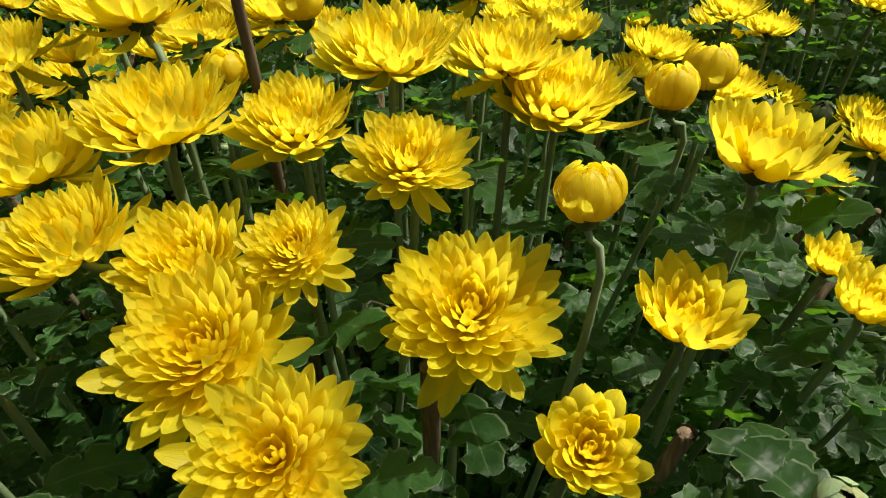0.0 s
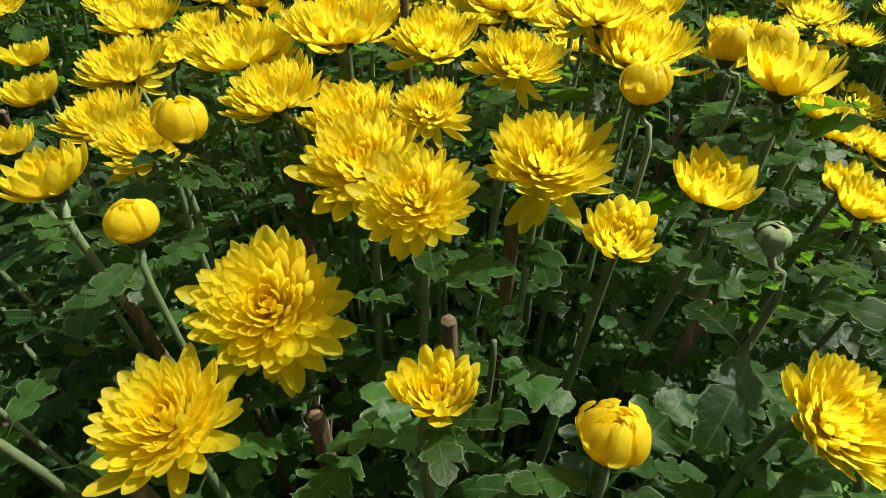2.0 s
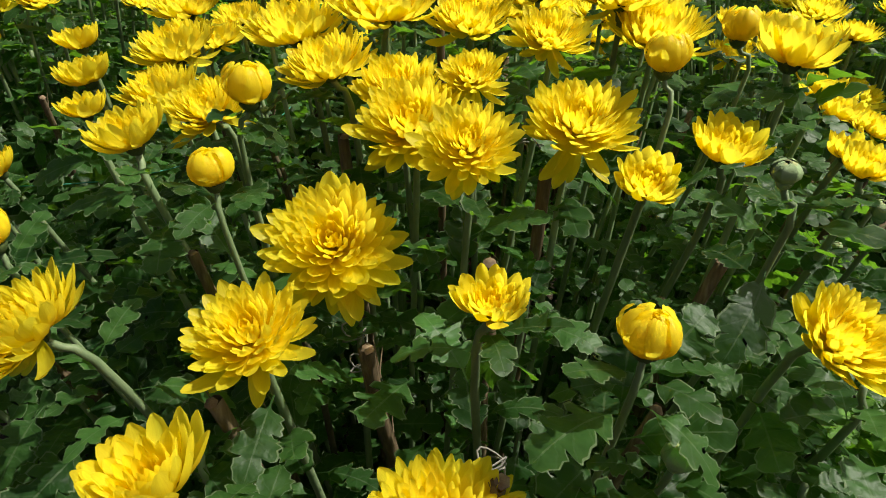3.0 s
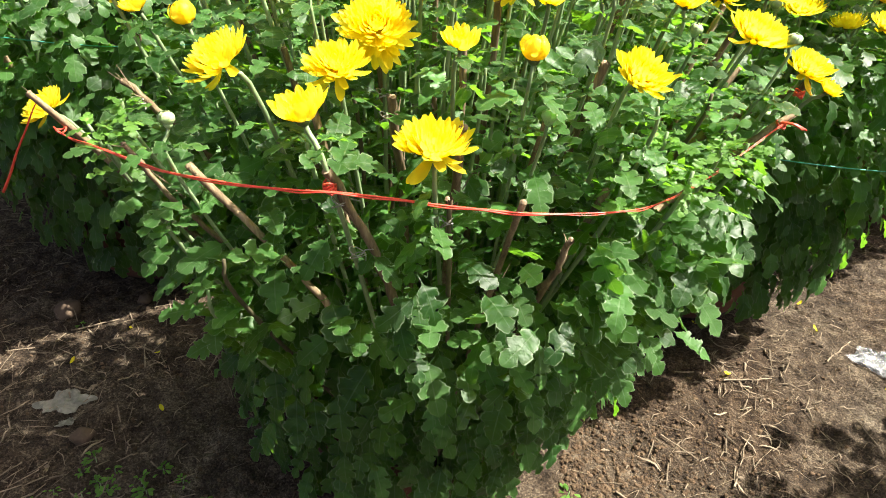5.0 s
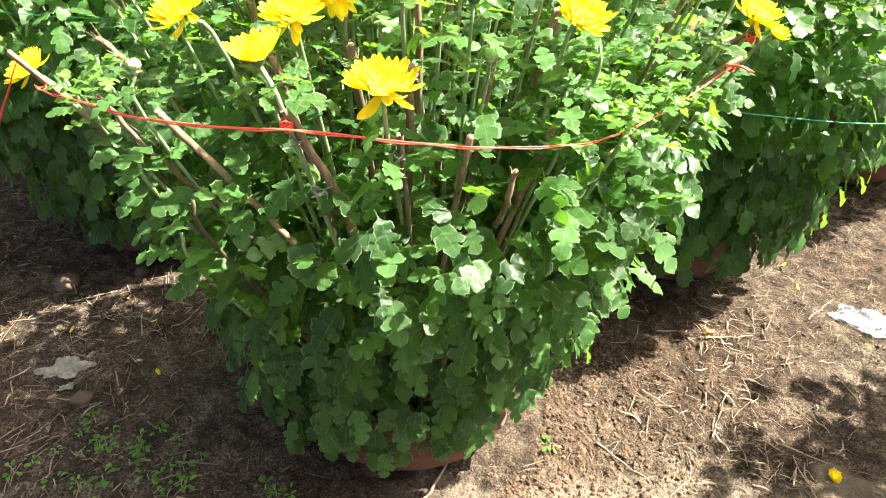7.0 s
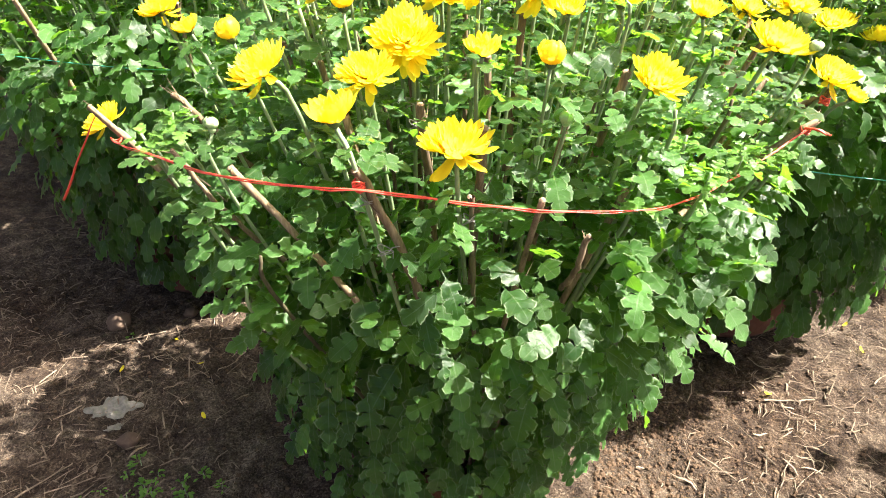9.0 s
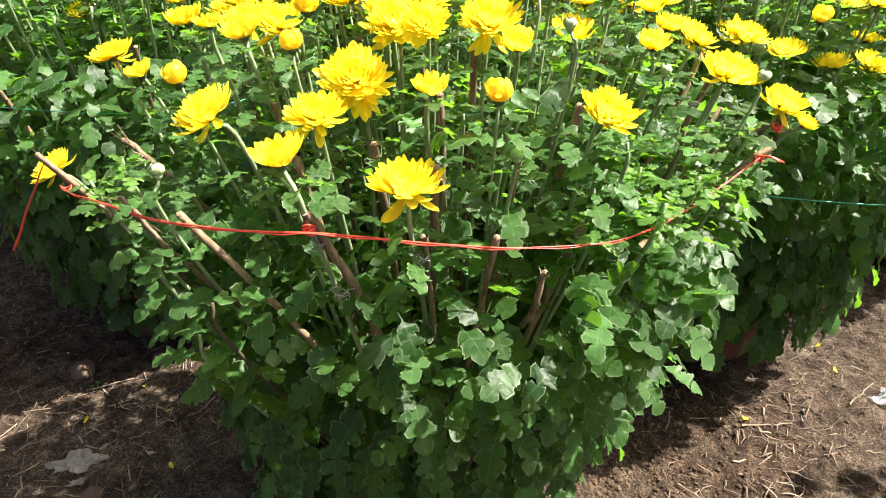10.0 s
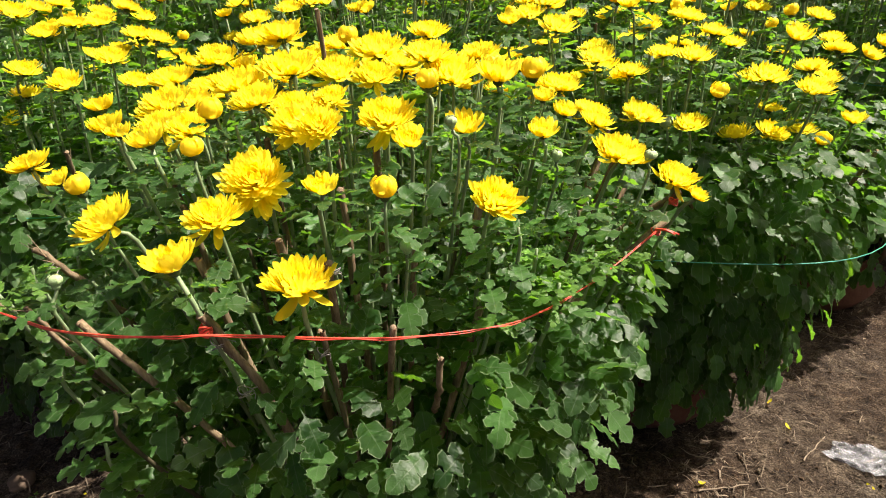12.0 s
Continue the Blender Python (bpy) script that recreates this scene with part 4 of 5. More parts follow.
# ---- the other pots of the bed ----
def crowded_heads(rng, bank, count, stems):
    """The further heads of a crowded plant, between those that stand apart, each on its stem."""
    bm = bmesh.new()
    for _ in range(count):
        a, r = rng.uniform(0, 6.283), 0.53 * math.sqrt(rng.random())
        p = Vector((r * math.cos(a), r * math.sin(a), 1.17 - 0.18 * (r / 0.51) ** 2 + rng.gauss(0, 0.03)))
        kind = rng.choice(("open", "open", "open", "cup", "bud"))
        size = {"open": 0.080, "cup": 0.050, "bud": 0.032}[kind] * rng.uniform(0.8, 1.12) / HEAD_WIDTH[kind]
        axis = Vector((0.5 * p.x + rng.gauss(0, 0.12), 0.5 * p.y + rng.gauss(0, 0.12), 1)).normalized()
        old = len(bm.verts)
        bm.from_mesh(rng.choice(bank[kind]))
        bm.verts.ensure_lookup_table()
        bmesh.ops.transform(bm, matrix=frame_of(p, axis, rng.uniform(0, 6.3), size), verts=bm.verts[old:])
        stems.append(tube(stalk_points(p, axis, (p.x * 0.36, p.y * 0.34, 0.15), rng)[::4], 0.0038, 4))
    me = bpy.data.meshes.new("flowers")
    bm.to_mesh(me)
    bm.free()
    for m in (PETAL, CORE, CALYX):
        me.materials.append(m)
    return me


def bush(seed, label, bank, leaves, flowers, flank_count, shoot_count, cord_mat, single_stems, cord_height=0.66, fixed=(), low=0.165, wide=1.08, crowd=0):
    rng = random.Random(seed)
    root = plant_root(label)
    poses, spots, stems = [], [], []
    t = 0
    known = [(k, Vector(q), w) for k, q, w in fixed]
    while len(spots) < flowers and t < 4000:
        t += 1
        a, r = rng.uniform(0, 6.283), 0.51 * math.sqrt(rng.random())
        p = Vector((r * math.cos(a), r * math.sin(a), 1.19 - 0.18 * (r / 0.51) ** 2 + rng.gauss(0, 0.025)))
        if not known and spots and min((p.xy - q.xy).length for q in spots) < 0.052:
            continue
        kind = rng.choice(("open", "open", "open", "open", "cup", "cup", "bud"))
        w = {"open": 0.084, "cup": 0.051, "bud": 0.033}[kind] * rng.uniform(0.8, 1.12)
        if known:
            kind, p, w = known.pop(0)
        spots.append(p)
        neck, axis = head(root, bank, kind, p, w, (0.5 * p.x + rng.gauss(0, 0.12), 0.5 * p.y + rng.gauss(0, 0.12), 1), rng)
        pts = stalk_points(neck, axis, (p.x * 0.36, p.y * 0.34, 0.15), rng)
        if single_stems:
            bud_stalk(pts, STEM, root, rng)
        else:
            stems.append(tube(pts[::4], 0.004, 4))
        poses += stem_leaves(rng, pts, 0.45, 0.93, 0.028 if single_stems else 0.09, 0.058)
    if crowd:
        place("flowers", crowded_heads(rng, bank, crowd, stems), root, None, "crowd of small yellow flower heads", "stuff")
    for k in range(shoot_count):
        a, r = rng.uniform(0, 6.283), rng.uniform(0.12, 0.44)
        top = Vector((r * math.cos(a), r * math.sin(a), rng.uniform(0.84, 1.06) - 0.14 * (r / 0.52) ** 2))
        pts = stalk_points(top, Vector((0, 0, 1)), (top.x * 0.36, top.y * 0.34, 0.15), rng)
        stems.append(tube(pts[::3], 0.0035, 4))
        poses += stem_leaves(rng, pts, 0.4, 1.0, 0.030 if single_stems else 0.06, 0.064)
    poses += skin_poses(rng, flank_count, low, 0.90, wide)
    place("foliage", joined_leaves("foliage", poses, leaves, rng, LEAF), root, None, "dense lobed dark green leaves", "stuff")
    if stems:
        place("stem", mesh_of("stem", stems, (STEM,)), root, None, "thin green stems", "stuff")
    for k in range(9):
        a = k * 0.698 + rng.uniform(-0.15, 0.15)
        stake(root, seed * 50 + k, (0.17 * math.cos(a), 0.17 * math.sin(a), 0.145), (0.51 * math.cos(a), 0.51 * math.sin(a), rng.uniform(0.8, 0.95)), 0.006)
    if cord_mat:
        pts = [Vector((0.477 * wide * math.cos(a), 0.477 * wide * math.sin(a), cord_height + 0.02 * math.sin(3 * a))) for a in np.linspace(0, 6.283, 60)]
        place("cord", mesh_of("cord", [tube(pts, 0.0011, 6)], (cord_mat,)), root, None, "thin green nylon cord")
    return root


DARK = "potted chrysanthemum bush with yellow flowers and thin green cord"
PLAIN = "potted chrysanthemum bush crowded with yellow flowers"
B, D = Vector((0.53, 1.36, 0)), Vector((-1.05, 1.04, 0))
B_HEADS = [(k, Vector((x, y, z)) - B, w) for k, x, y, z, w in (
    ("open", 0.450, 0.930, 0.965, 0.085), ("open", 0.545, 0.920, 0.945, 0.086), ("open", 0.643, 0.975, 0.915, 0.080), ("open", 0.720, 0.985, 0.915, 0.082),
    ("open", 0.795, 1.075, 0.905, 0.080), ("open", 0.760, 1.199, 0.925, 0.078), ("open", 0.717, 1.223, 0.995, 0.080), ("open", 0.690, 0.960, 1.035, 0.090),
    ("open", 0.798, 1.080, 1.035, 0.085), ("open", 0.545, 0.960, 1.075, 0.090), ("open", 0.490, 1.010, 1.075, 0.082), ("open", 0.437, 1.253, 1.085, 0.082),
    ("open", 0.610, 1.147, 1.105, 0.084), ("cup", 0.902, 1.090, 0.920, 0.050), ("open", 0.405, 0.990, 1.030, 0.080), ("cup", 0.315, 1.189, 1.000, 0.050),
    ("open", 0.345, 1.228, 1.069, 0.082), ("open", 0.475, 1.280, 1.121, 0.082), ("open", 0.558, 1.274, 1.072, 0.082), ("open", 0.678, 1.300, 1.067, 0.082), ("open", 0.840, 1.120, 1.005, 0.080),
    ("open", 0.282, 0.826, 1.145, 0.085), ("open", 0.354, 0.882, 1.081, 0.080), ("open", 0.424, 0.952, 1.046, 0.080), ("open", 0.365, 1.101, 1.068, 0.075),
    ("open", 0.215, 0.960, 1.162, 0.075), ("open", 0.253, 1.000, 1.184, 0.080), ("open", 0.191, 1.223, 1.181, 0.080), ("cup", 0.183, 0.900, 1.150, 0.045),
    ("bud", 0.600, 0.950, 1.000, 0.032), ("green", 0.500, 0.925, 0.940, 0.022), ("bud", 0.840, 1.060, 0.880, 0.030))]
D_HEADS = [(k, Vector((x, y, z)) - D, w) for k, x, y, z, w in (
    ("open", -0.720, 0.720, 1.065, 0.085), ("open", -0.640, 0.840, 1.050, 0.080), ("open", -0.860, 0.770, 1.085, 0.085), ("open", -1.007, 0.861, 0.960, 0.080),
    ("open", -0.901, 0.800, 1.030, 0.080), ("open", -0.700, 1.027, 1.130, 0.082), ("open", -0.966, 0.965, 1.150, 0.084), ("open", -0.901, 0.992, 1.170, 0.080),
    ("open", -0.740, 1.009, 1.140, 0.082), ("open", -0.870, 1.285, 1.060, 0.080), ("cup", -0.780, 0.900, 1.100, 0.050), ("bud", -0.820, 0.830, 1.060, 0.032))]
bush_b = bush(24, DARK, MID, LEAVES_MID, 80, 4000, 110, GREENCORD, True, 0.67, B_HEADS, 0.165, 1.19)
bush_b.matrix_basis = pose(*B)
bush_d = bush(25, DARK, MID, LEAVES_MID, 58, 3400, 110, GREENCORD, True, 0.80, D_HEADS, 0.10)
bush_d.matrix_basis = pose(*D)
near_bushes = [bush(21, DARK, MID, LEAVES_MID, 54, 2000, 90, GREENCORD, True, crowd=38), bush(22, DARK, MID, LEAVES_MID, 58, 2000, 90, GREENCORD, True, 0.80, crowd=34)]
far_bushes = [bush(31, PLAIN, FAR, LEAVES_FAR, 40, 420, 60, None, False, crowd=70), bush(32, PLAIN, FAR, LEAVES_FAR, 34, 420, 60, None, False, crowd=64)]
near_bushes[1].matrix_basis = pose(1.21, 2.18, rise(2.18), 0, 0, 200) @ Matrix.Diagonal((1.12, 1.12, 1.12, 1))
near_bushes[0].matrix_basis = pose(-0.47, 2.03, rise(2.03), 0, 0, 60) @ Matrix.Diagonal((1.12, 1.12, 1.12, 1))

# the row goes on along the path
for x, y, turn in ((1.93, 2.92, 20), (2.62, 3.62, 150), (1.75, 3.55, 260), (3.35, 4.35, 75)):
    copy_thing(near_bushes[1], pose(x, y, rise(y), 0, 0, turn) @ Matrix.Diagonal((1.14, 1.14, 1.14, 1)))

# an unseen pot, added across the path to throw shade on the soil
copy_thing(near_bushes[0], pose(2.02, 0.58, 0, 0, 0, 130) @ Matrix.Diagonal((1.1, 1.1, 1.1, 1)))

N = random.Random(9)
placed = 0
for i in range(-1, 10):
    for j in range(0, 9):
        if (i, j) in ((0, 0), (1, 0), (2, 0), (3, 0), (4, 0), (0, 1), (1, 1)) or i < 0 and j < 2:
            continue
        x = A.x + 0.62 * i - 0.93 * j + N.uniform(-0.08, 0.08)
        y = A.y + 0.90 * i + 0.63 * j + N.uniform(-0.08, 0.08)
        if y < 0.9 or x < -1.15 * y - 1.2:
            continue
        near = (Vector((x, y)) - Vector((0, 0))).length < 3.1
        pick = N.choice(near_bushes if near else far_bushes)
        s = N.uniform(1.06, 1.18)
        m = pose(x, y, rise(y), 0, 0, N.uniform(0, 360)) @ Matrix.Diagonal((s, s, s, 1))
        if not near and placed < 2:
            far_bushes[placed].matrix_basis = m
            placed += 1
            continue
        copy_thing(pick, m)


# ---- litter on the ground ----
def resting(x, y, dz=0.0):
    return Vector((x, y, ground_height(x, y) + dz))


def rock(name, x, y, size, mat, label, seed, flat=0.65):
    rng = random.Random(seed)
    bm = bmesh.new()
    bmesh.ops.create_icosphere(bm, subdivisions=3, radius=size)
    for v in bm.verts:
        v.co *= 1 + 0.28 * noise.noise(v.co * (1.2 / size) + Vector((seed, 0, 0))) + 0.08 * noise.noise(v.co * (4 / size))
        v.co.z *= flat
    me = bpy.data.meshes.new(name)
    bm.to_mesh(me)
    bm.free()
    for p in me.polygons:
        p.use_smooth = True
    me.materials.append(mat)
    ob = new(name, me)
    ob.matrix_basis = Matrix.Translation(resting(x, y, size * flat * 0.45)) @ Matrix.Rotation(rng.uniform(0, 6), 4, "Z")
    return tagged(ob, label, "stone", "stones on the soil")


rock("stone", -1.13, 0.658, 0.034, STONE, "brown rounded stone half buried in soil", 1)
rock("stone", 0.168, 0.50, 0.026, STONE, "small pale stone beside the clay pot", 2, 0.8)
rock("stone", -0.785, 0.30, 0.024, STONE, "small grey stone on trodden soil", 3)
rock("stone", -0.95, 0.76, 0.02, STONE, "small brown stone on trodden soil", 5)


def sheet(name, x, y, w, d, mat, label, seed, crumple, turn, category):
    """A crumpled thin sheet lying on the soil."""
    rng = random.Random(seed)
    n = 22
    v = []
    for j in range(n):
        for i in range(n):
            a, b = i / (n - 1) - 0.5, j / (n - 1) - 0.5
            edge = 1 + 0.55 * noise.noise((a * 2.6 + seed, b * 2.6, 0)) - 0.5 * (abs(a * b) * 4) ** 1.5
            px, py = a * w * edge, b * d * edge
            c, s = math.cos(turn), math.sin(turn)
            gx, gy = x + px * c - py * s, y + px * s + py * c
            fold = abs(noise.noise((a * 6 + seed, b * 6, 5))) * 0.7 + abs(noise.noise((a * 15 + seed, b * 15, 9))) * 0.3
            v.append((gx, gy, ground_height(gx, gy) + 0.004 + crumple * fold))
    v = np.array(v)
    ob = new(name, mesh_of(name, [(v - np.array((x, y, 0)), grid_faces(n, n), v[:, :2].copy(), 0)], (mat,), False))
    ob.location = (x, y, 0)
    md = ob.modifiers.new("thickness", "SOLIDIFY")
    md.thickness = 0.0006
    return tagged(ob, label, category)


sheet("paper_scrap", -0.895, 0.372, 0.115, 0.062, PAPER, "torn dirty grey paper scrap on soil", 8, 0.013, 0.7, "litter")
sheet("paper_scrap", -0.85, 0.325, 0.04, 0.03, PAPER, "small torn paper scrap on soil", 5, 0.012, 1.0, "litter")
sheet("plastic_sheet", 1.14, 1.12, 0.24, 0.13, PLASTIC, "crumpled clear plastic film lying on soil", 4, 0.022, -0.35, "litter")


def litter_spot(rng):
    while True:
        x, y = rng.uniform(-1.9, 1.9), rng.uniform(0.0, 2.4)
        if (Vector((x, y)) - A.xy).length > 0.25:
            return x, y


def build_litter():
    rng = random.Random(12)
    b = []
    for k in range(15000):
        x, y = litter_spot(rng)
        if noise.noise((x * 1.7, y * 1.7, 2.0)) < rng.uniform(-0.45, 0.25):
            continue
        ln, a = 0.008 + 0.062 * rng.random() ** 2.6, rng.gauss(0.5, 1.0) + 3.14 * rng.randint(0, 1)
        p, q = resting(x, y, 0.004), resting(x + ln * math.cos(a), y + ln * math.sin(a), 0.003)
        q.z += rng.random() ** 3 * 0.025
        r = 0.0003 + 0.0011 * rng.random() ** 2.5
        m = p.lerp(q, 0.5) + Vector((rng.gauss(0, 0.0015), rng.gauss(0, 0.0015), 0.001))
        b.append(tube([p, m, q], [r, r, r * 0.6], 4))
    for k in range(1000):
        if k % 3:
            x, y = rng.uniform(-1.6, -0.36), rng.uniform(-0.05, 1.0)
        else:
            x, y = rng.gauss(0.74, 0.16), rng.uniform(0.35, 1.35)
        if noise.noise((x * 3.1, y * 3.1, 6.0)) < rng.uniform(-0.5, 0.3) or (Vector((x, y)) - A.xy).length < 0.33:
            continue
        ln, a = 0.012 + 0.055 * rng.random() ** 2, rng.uniform(0, 6.28)
        p, q = resting(x, y, 0.005), resting(x + ln * math.cos(a), y + ln * math.sin(a), 0.005)
        m = p.lerp(q, 0.5) + Vector((rng.gauss(0, 0.004), rng.gauss(0, 0.004), rng.uniform(0, 0.004)))
        r = rng.uniform(0.0008, 0.0024)
        b.append(tube([p, m, q], [r * 0.7, r, r * 0.5], 4))
    ob = new("straw_litter", mesh_of("straw_litter", b, (STRAW,), False))
    tagged(ob, "scattered dry straw and stalk bits on soil", "straw", kind="stuff")
    b = []
    for k in range(30000):
        x, y = litter_spot(rng)
        close = k > 16000
        if close:
            a, r = rng.uniform(-1.9, 0.9), 0.30 + abs(rng.gauss(0, 0.26))
            x, y = A.x + r * math.cos(a), A.y + r * math.sin(a)
        elif noise.noise((x * 2.1, y * 2.1, 8.0)) + max(0.0, 0.9 - (Vector((x, y)) - A.xy).length) < rng.uniform(-0.4, 0.35):
            continue
        s = 0.0013 + 0.0055 * rng.random() ** 5
        o = resting(x, y, s * 0.3)
        n = 5
        v = np.array([(o.x + s * rr * math.cos(a) * rng.uniform(0.55, 1.45), o.y + s * rr * math.sin(a) * rng.uniform(0.55, 1.45), o.z + s * zz * rng.uniform(0.5, 1.5))
                      for rr, zz in ((0.7, -0.5), (1.0, -0.05), (0.62, 0.42), (0.05, 0.5)) for a in np.linspace(0, 2 * math.pi, n, endpoint=False)])
        f = [(j * n + i, j * n + (i + 1) % n, (j + 1) * n + (i + 1) % n, (j + 1) * n + i) for j in range(3) for i in range(n)]
        b.append((v, f, v[:, :2].copy(), 0))
    ob = new("soil_clods", mesh_of("soil_clods", b, (CLOD,), False))
    tagged(ob, "loose crumbs and clods of brown soil", "soil", kind="stuff")


build_litter()


def twig(x, y, length, angle, radius, seed):
    rng = random.Random(seed)
    pts = []
    for i in range(7):
        s = i / 6
        px, py = x + length * s * math.cos(angle) + rng.gauss(0, 0.0014), y + length * s * math.sin(angle) + rng.gauss(0, 0.0014)
        pts.append(Vector((px - x, py - y, 0)))
    za, zb = (resting(x + p.x, y + p.y, radius + 0.004).z for p in (pts[0], pts[-1]))
    for i, p in enumerate(pts):
        p.z = za + (zb - za) * i / 6
    ob = new("twig", mesh_of("twig", [tube(pts, np.linspace(radius * 0.75, radius * 0.45, 7), 6)], (STRAW,)))
    ob.location = (x, y, 0)
    tagged(ob, "dry broken plant stalk lying on soil", "twig", "dry stalks on the soil")


for x, y, ln, a, r in ((0.07, 0.26, 0.12, 1.35, 0.005), (0.66, 0.60, 0.13, 1.3, 0.0035), (0.80, 0.62, 0.12, -0.4, 0.003), (0.66, 0.92, 0.14, 0.4, 0.003), (0.50, 0.70, 0.10, -0.6, 0.0028),
                       (-0.46, 0.20, 0.07, 0.3, 0.0032), (-0.42, 0.13, 0.06, 0.0, 0.003), (-0.78, 0.52, 0.10, 2.2, 0.003), (-1.05, 0.58, 0.12, 0.9, 0.003), (-0.90, 0.08, 0.12, 1.2, 0.003),
                       (0.95, 1.10, 0.14, 0.9, 0.003), (1.02, 0.80, 0.10, 2.0, 0.003), (0.40, 0.50, 0.14, -0.5, 0.003), (0.86, 0.48, 0.11, 1.9, 0.0028)):
    twig(x, y, ln, a, r, int(1000 * (x + 2)))


def fallen_petal(x, y, size, seed):
    rng = random.Random(seed)
    ob = new("fallen_petal", rng.choice(PETALS))
    ob.matrix_basis = Matrix.Translation(resting(x, y, 0.004)) @ Matrix.Rotation(rng.uniform(0, 6), 4, "Z") @ Matrix.Rotation(rng.gauss(0, 0.15), 4, "X") @ Matrix.Diagonal((size, size * 1.6, size, 1))
    tagged(ob, "single yellow petal fallen on the soil", "petal", "fallen yellow petals")


FALLEN = ((0.684, 0.954), (0.95, 1.22), (0.595, 1.305), (-0.969, 0.48), (-1.25, 0.25), (-0.66, 0.42), (1.10, 1.02), (-0.80, 0.58), (0.92, 1.35), (1.22, 0.92), (0.60, 1.18), (-0.92, 0.66), (1.36, 1.45))
for k, (x, y) in enumerate(FALLEN):
    fallen_petal(x, y, 0.022, 40 + k)
fallen = new("fallen_flower", MID["open"][0])
fallen.matrix_basis = frame_of(resting(0.905, 0.553, 0.008), (0.2, -0.3, 1), 0.4, 0.016)
tagged(fallen, "small faded yellow flower head fallen on soil", "flower")


def weed(x, y, size, seed):
    rng = random.Random(seed)
    root = new("weed_seedling")
    root.location = resting(x, y)
    b = []
    for k in range(rng.randint(6, 10)):
        a = rng.uniform(0, 6.3)
        o = Vector((math.cos(a), math.sin(a), 0))
        base = o * size * rng.uniform(0.05, 0.6) + Vector((0, 0, size * rng.uniform(0.15, 0.6)))
        v, f, uv = rng.choice(LEAVES_FAR)
        b.append((moved(v, leaf_pose(base, o + Vector((0, 0, 0.3)), (0, 0, 1), size * rng.uniform(0.45, 0.75))), f, uv, 0))
    place("leaves", mesh_of("leaves", b, (YOUNG,)), root)
    place("stalk", mesh_of("stalk", [tube([(0, 0, -0.004), (0.002, 0, size * 0.6)], 0.0012, 4)], (STEM,)), root)
    tagged(root, "small green weed seedling growing in soil", "weed", "weed seedlings in the soil")


for k in range(26):
    a, r = N.uniform(0, 6.3), 0.16 * math.sqrt(N.random())
    weed(-0.56 + 1.3 * r * math.cos(a), 0.165 + 0.75 * r * math.sin(a), N.uniform(0.014, 0.034), 500 + k)
for k, (x, y) in enumerate(((-0.78, 0.09), (-0.76, 0.12), (-0.23, 0.19), (-0.20, 0.20), (-0.26, 0.20), (0.66, 1.30), (0.60, 1.26), (0.74, 1.33), (-1.05, 0.62), (0.30, 0.46))):
    weed(x, y, N.uniform(0.018, 0.034), 600 + k)


# ---- dark trees that close the field far behind ----
def tree_meshes(seed):
    rng = random.Random(seed)
    trunk = [tube([(0, 0, -0.2), (0.04, 0.02, 1.2), (0.0, 0.08, 2.6)], (0.11, 0.085, 0.05), 6)]
    tips = []
    for k in range(11):
        a, z = k * 2.4, 0.7 + 0.17 * k
        e = Vector((math.cos(a) * rng.uniform(0.7, 1.4), math.sin(a) * rng.uniform(0.5, 1.0), z + rng.uniform(0.2, 0.8)))
        trunk.append(tube([(0.02, 0.03, z), tuple(e * 0.5 + Vector((0, 0, z * 0.5))), tuple(e)], (0.04, 0.025, 0.01), 4))
        tips.append(e)
    b = []
    for k in range(2600):
        c = rng.choice(tips)
        p = c + Vector((rng.gauss(0, 0.36), rng.gauss(0, 0.36), rng.gauss(0, 0.32)))
        p.z = max(p.z, 0.15)
        v, f, uv = rng.choice(LEAVES_FAR)
        d = Vector((rng.gauss(0, 1), rng.gauss(0, 1), rng.gauss(-0.3, 0.6)))
        b.append((moved(v, leaf_pose(p, d, (rng.gauss(0, 0.5), rng.gauss(0, 0.5), 1), rng.uniform(0.12, 0.22))), f, uv, 0))
    return mesh_of("trunk", trunk, (BARK,)), mesh_of("crown", b, (LEAF,))


TREES = [tree_meshes(700), tree_meshes(701)]
for k in range(22):
    x = -13.0 + 1.05 * k + N.uniform(-0.3, 0.3)
    y = 10.6 + N.uniform(-0.5, 0.5) + 0.1 * x
    tree = new("tree")
    s = N.uniform(0.9, 1.25)
    tree.matrix_basis = pose(x, y, rise(y), 0, 0, N.uniform(0, 360)) @ Matrix.Diagonal((s, s, s, 1))
    tm, cm = TREES[k % 2]
    place("trunk", tm, tree, None, "grey-brown trunk with bare limbs")
    place("crown", cm, tree, None, "dense dark green crown")
    tagged(tree, "dark green leafy tree behind the flower field", "tree", "trees along the end of the field")


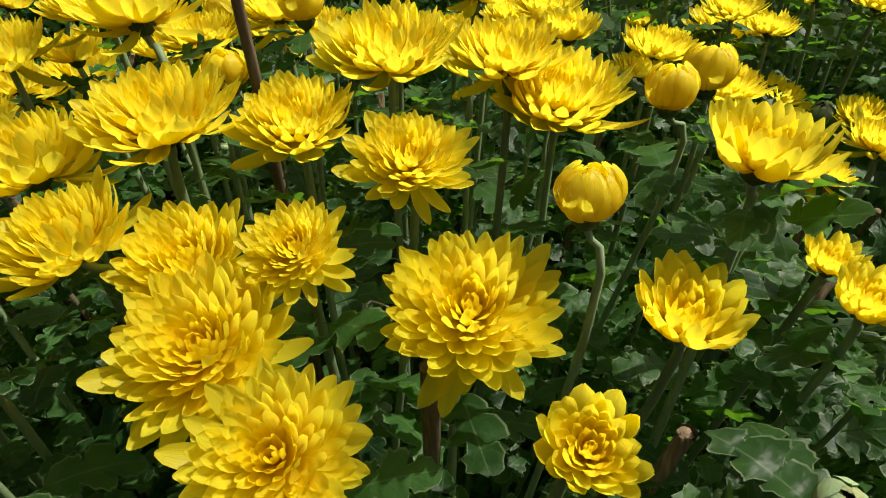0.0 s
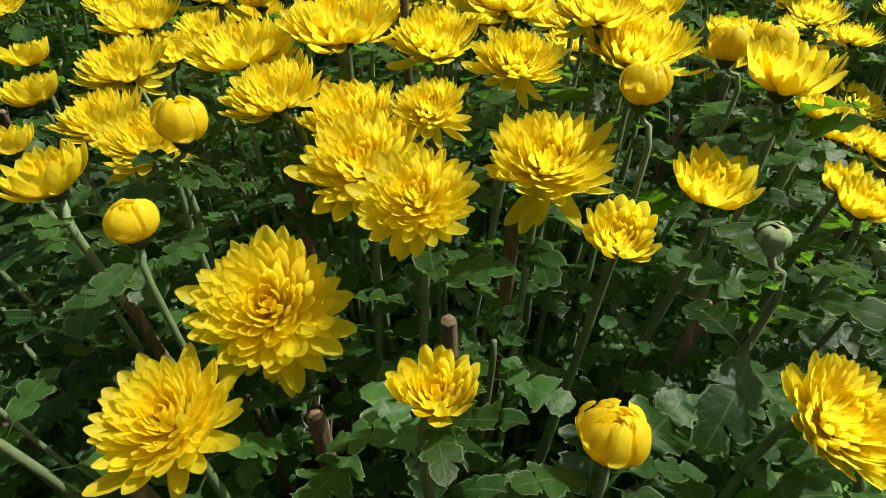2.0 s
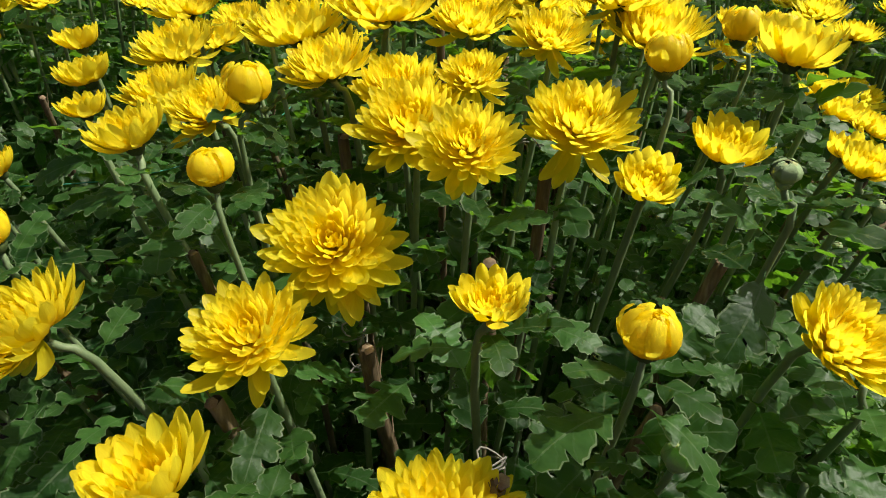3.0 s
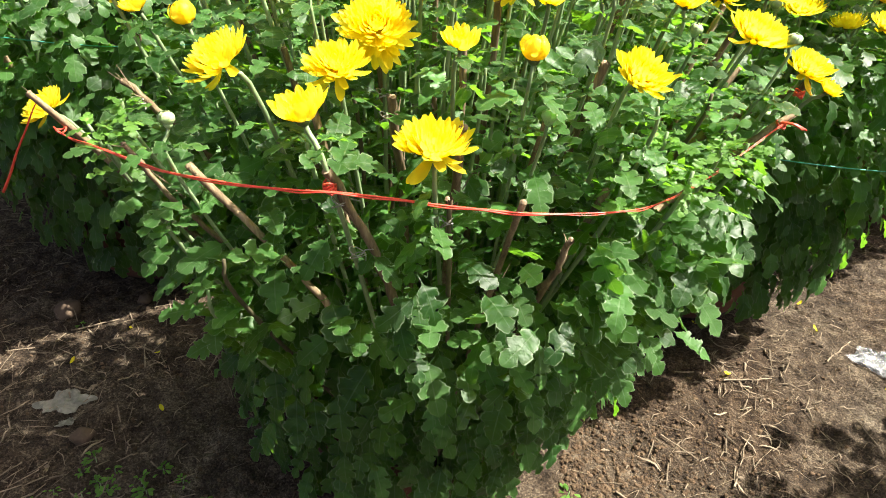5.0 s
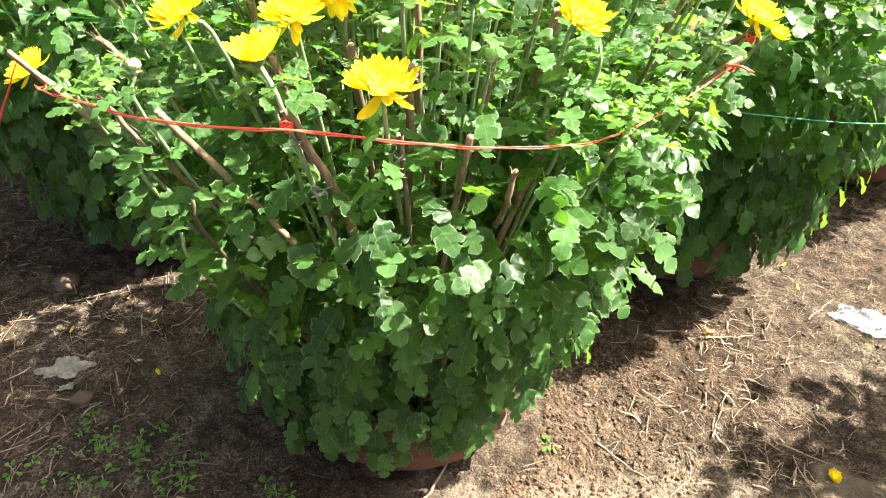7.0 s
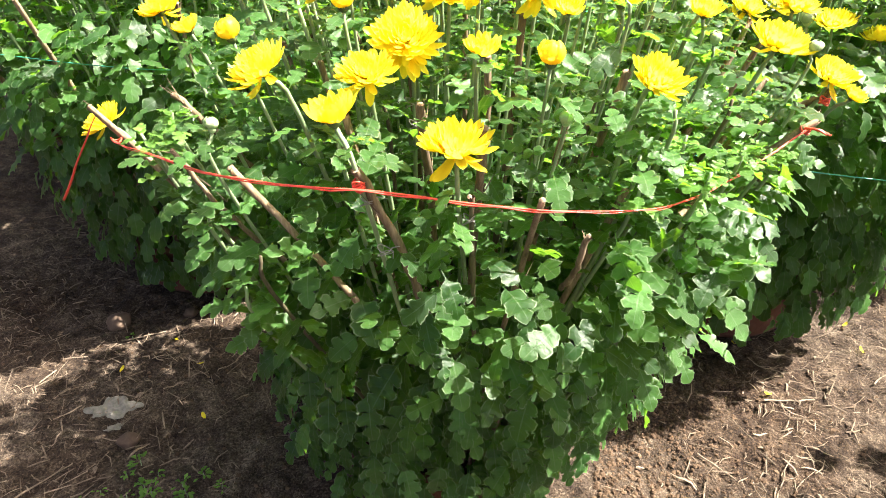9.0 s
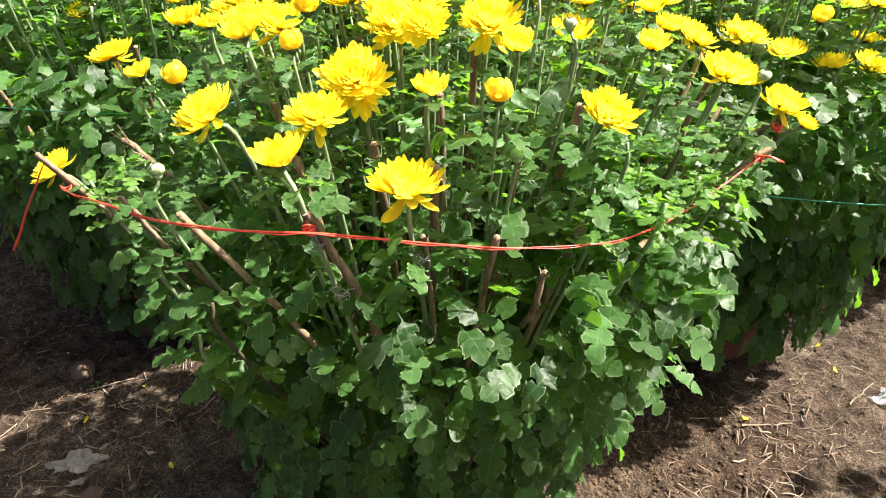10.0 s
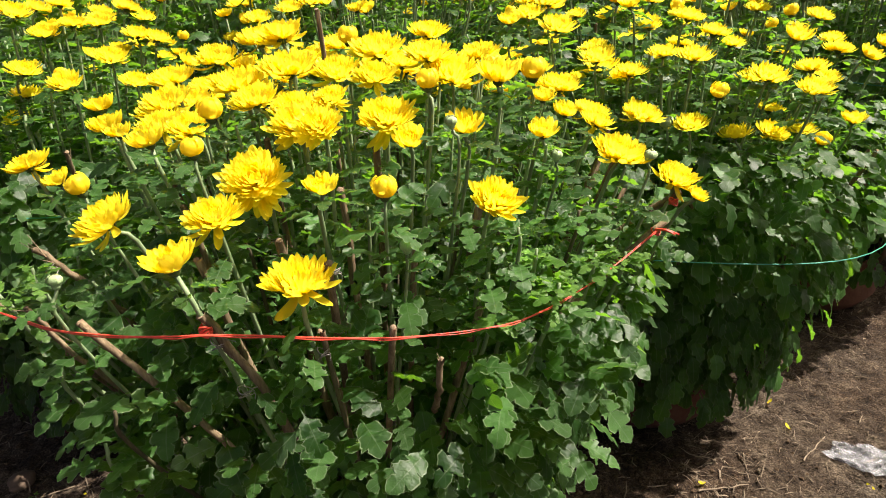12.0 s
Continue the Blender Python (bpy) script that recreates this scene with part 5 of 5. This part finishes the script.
# ---- dry leaf scraps ----
def build_scraps():
    rng = random.Random(31)
    b = []
    for k in range(380):
        x, y = litter_spot(rng)
        if noise.noise((x * 1.7, y * 1.7, 2.0)) < rng.uniform(-0.35, 0.3):
            continue
        v, f, uv = rng.choice(LEAVES_FAR)
        a = rng.uniform(0, 6.3)
        m = leaf_pose(resting(x, y, 0.004), (math.cos(a), math.sin(a), rng.uniform(0.0, 0.3)), (rng.gauss(0, 0.4), rng.gauss(0, 0.4), 1), rng.uniform(0.012, 0.034))
        b.append((moved(v * np.array((rng.uniform(0.4, 1.0), 1, 1.6)), m), f, uv, 0))
    ob = new("dry_leaf_scraps", mesh_of("dry_leaf_scraps", b, (STRAW,), False))
    tagged(ob, "curled dry brown leaf scraps scattered on soil", "dry leaves", kind="stuff")


build_scraps()


def build_blades():
    """Flat dry blades and husks that drifted together beside the bushes."""
    rng = random.Random(58)
    b = []
    for cx, cy, sx, sy, count in ((0.71, 0.93, 0.05, 0.11, 70), (0.95, 1.30, 0.18, 0.14, 40), (-0.85, 0.50, 0.20, 0.14, 70), (0.62, 0.66, 0.16, 0.12, 30), (0.95, 0.75, 0.3, 0.3, 40)):
        for k in range(count):
            x, y, a = rng.gauss(cx, sx), rng.gauss(cy, sy), rng.gauss(-0.7, 0.8) + 3.14 * rng.randint(0, 1)
            ln, w, lift = rng.uniform(0.015, 0.065), 0.0004 + 0.0016 * rng.random() ** 2, rng.random() ** 2 * 0.010
            v, bend = [], rng.gauss(0, 0.15)
            for i in range(5):
                s = i / 4
                px, py = x + ln * s * math.cos(a + bend * s), y + ln * s * math.sin(a + bend * s)
                o = resting(px, py, 0.004 + lift * math.sin(math.pi * s))
                wide = w * (0.35 + math.sin(math.pi * min(1, s * 0.9 + 0.1)))
                n = Vector((-math.sin(a), math.cos(a), rng.uniform(-0.3, 0.5)))
                v += [o - n * wide, o + Vector((0, 0, 0.0004)), o + n * wide]
            v = np.array(v)
            b.append((v, grid_faces(3, 5), v[:, :2].copy(), 0))
    ob = new("dry_blade_litter", mesh_of("dry_blade_litter", b, (STRAW,), False))
    tagged(ob, "drift of flat dry leaf blades on soil", "straw", kind="stuff")


build_blades()
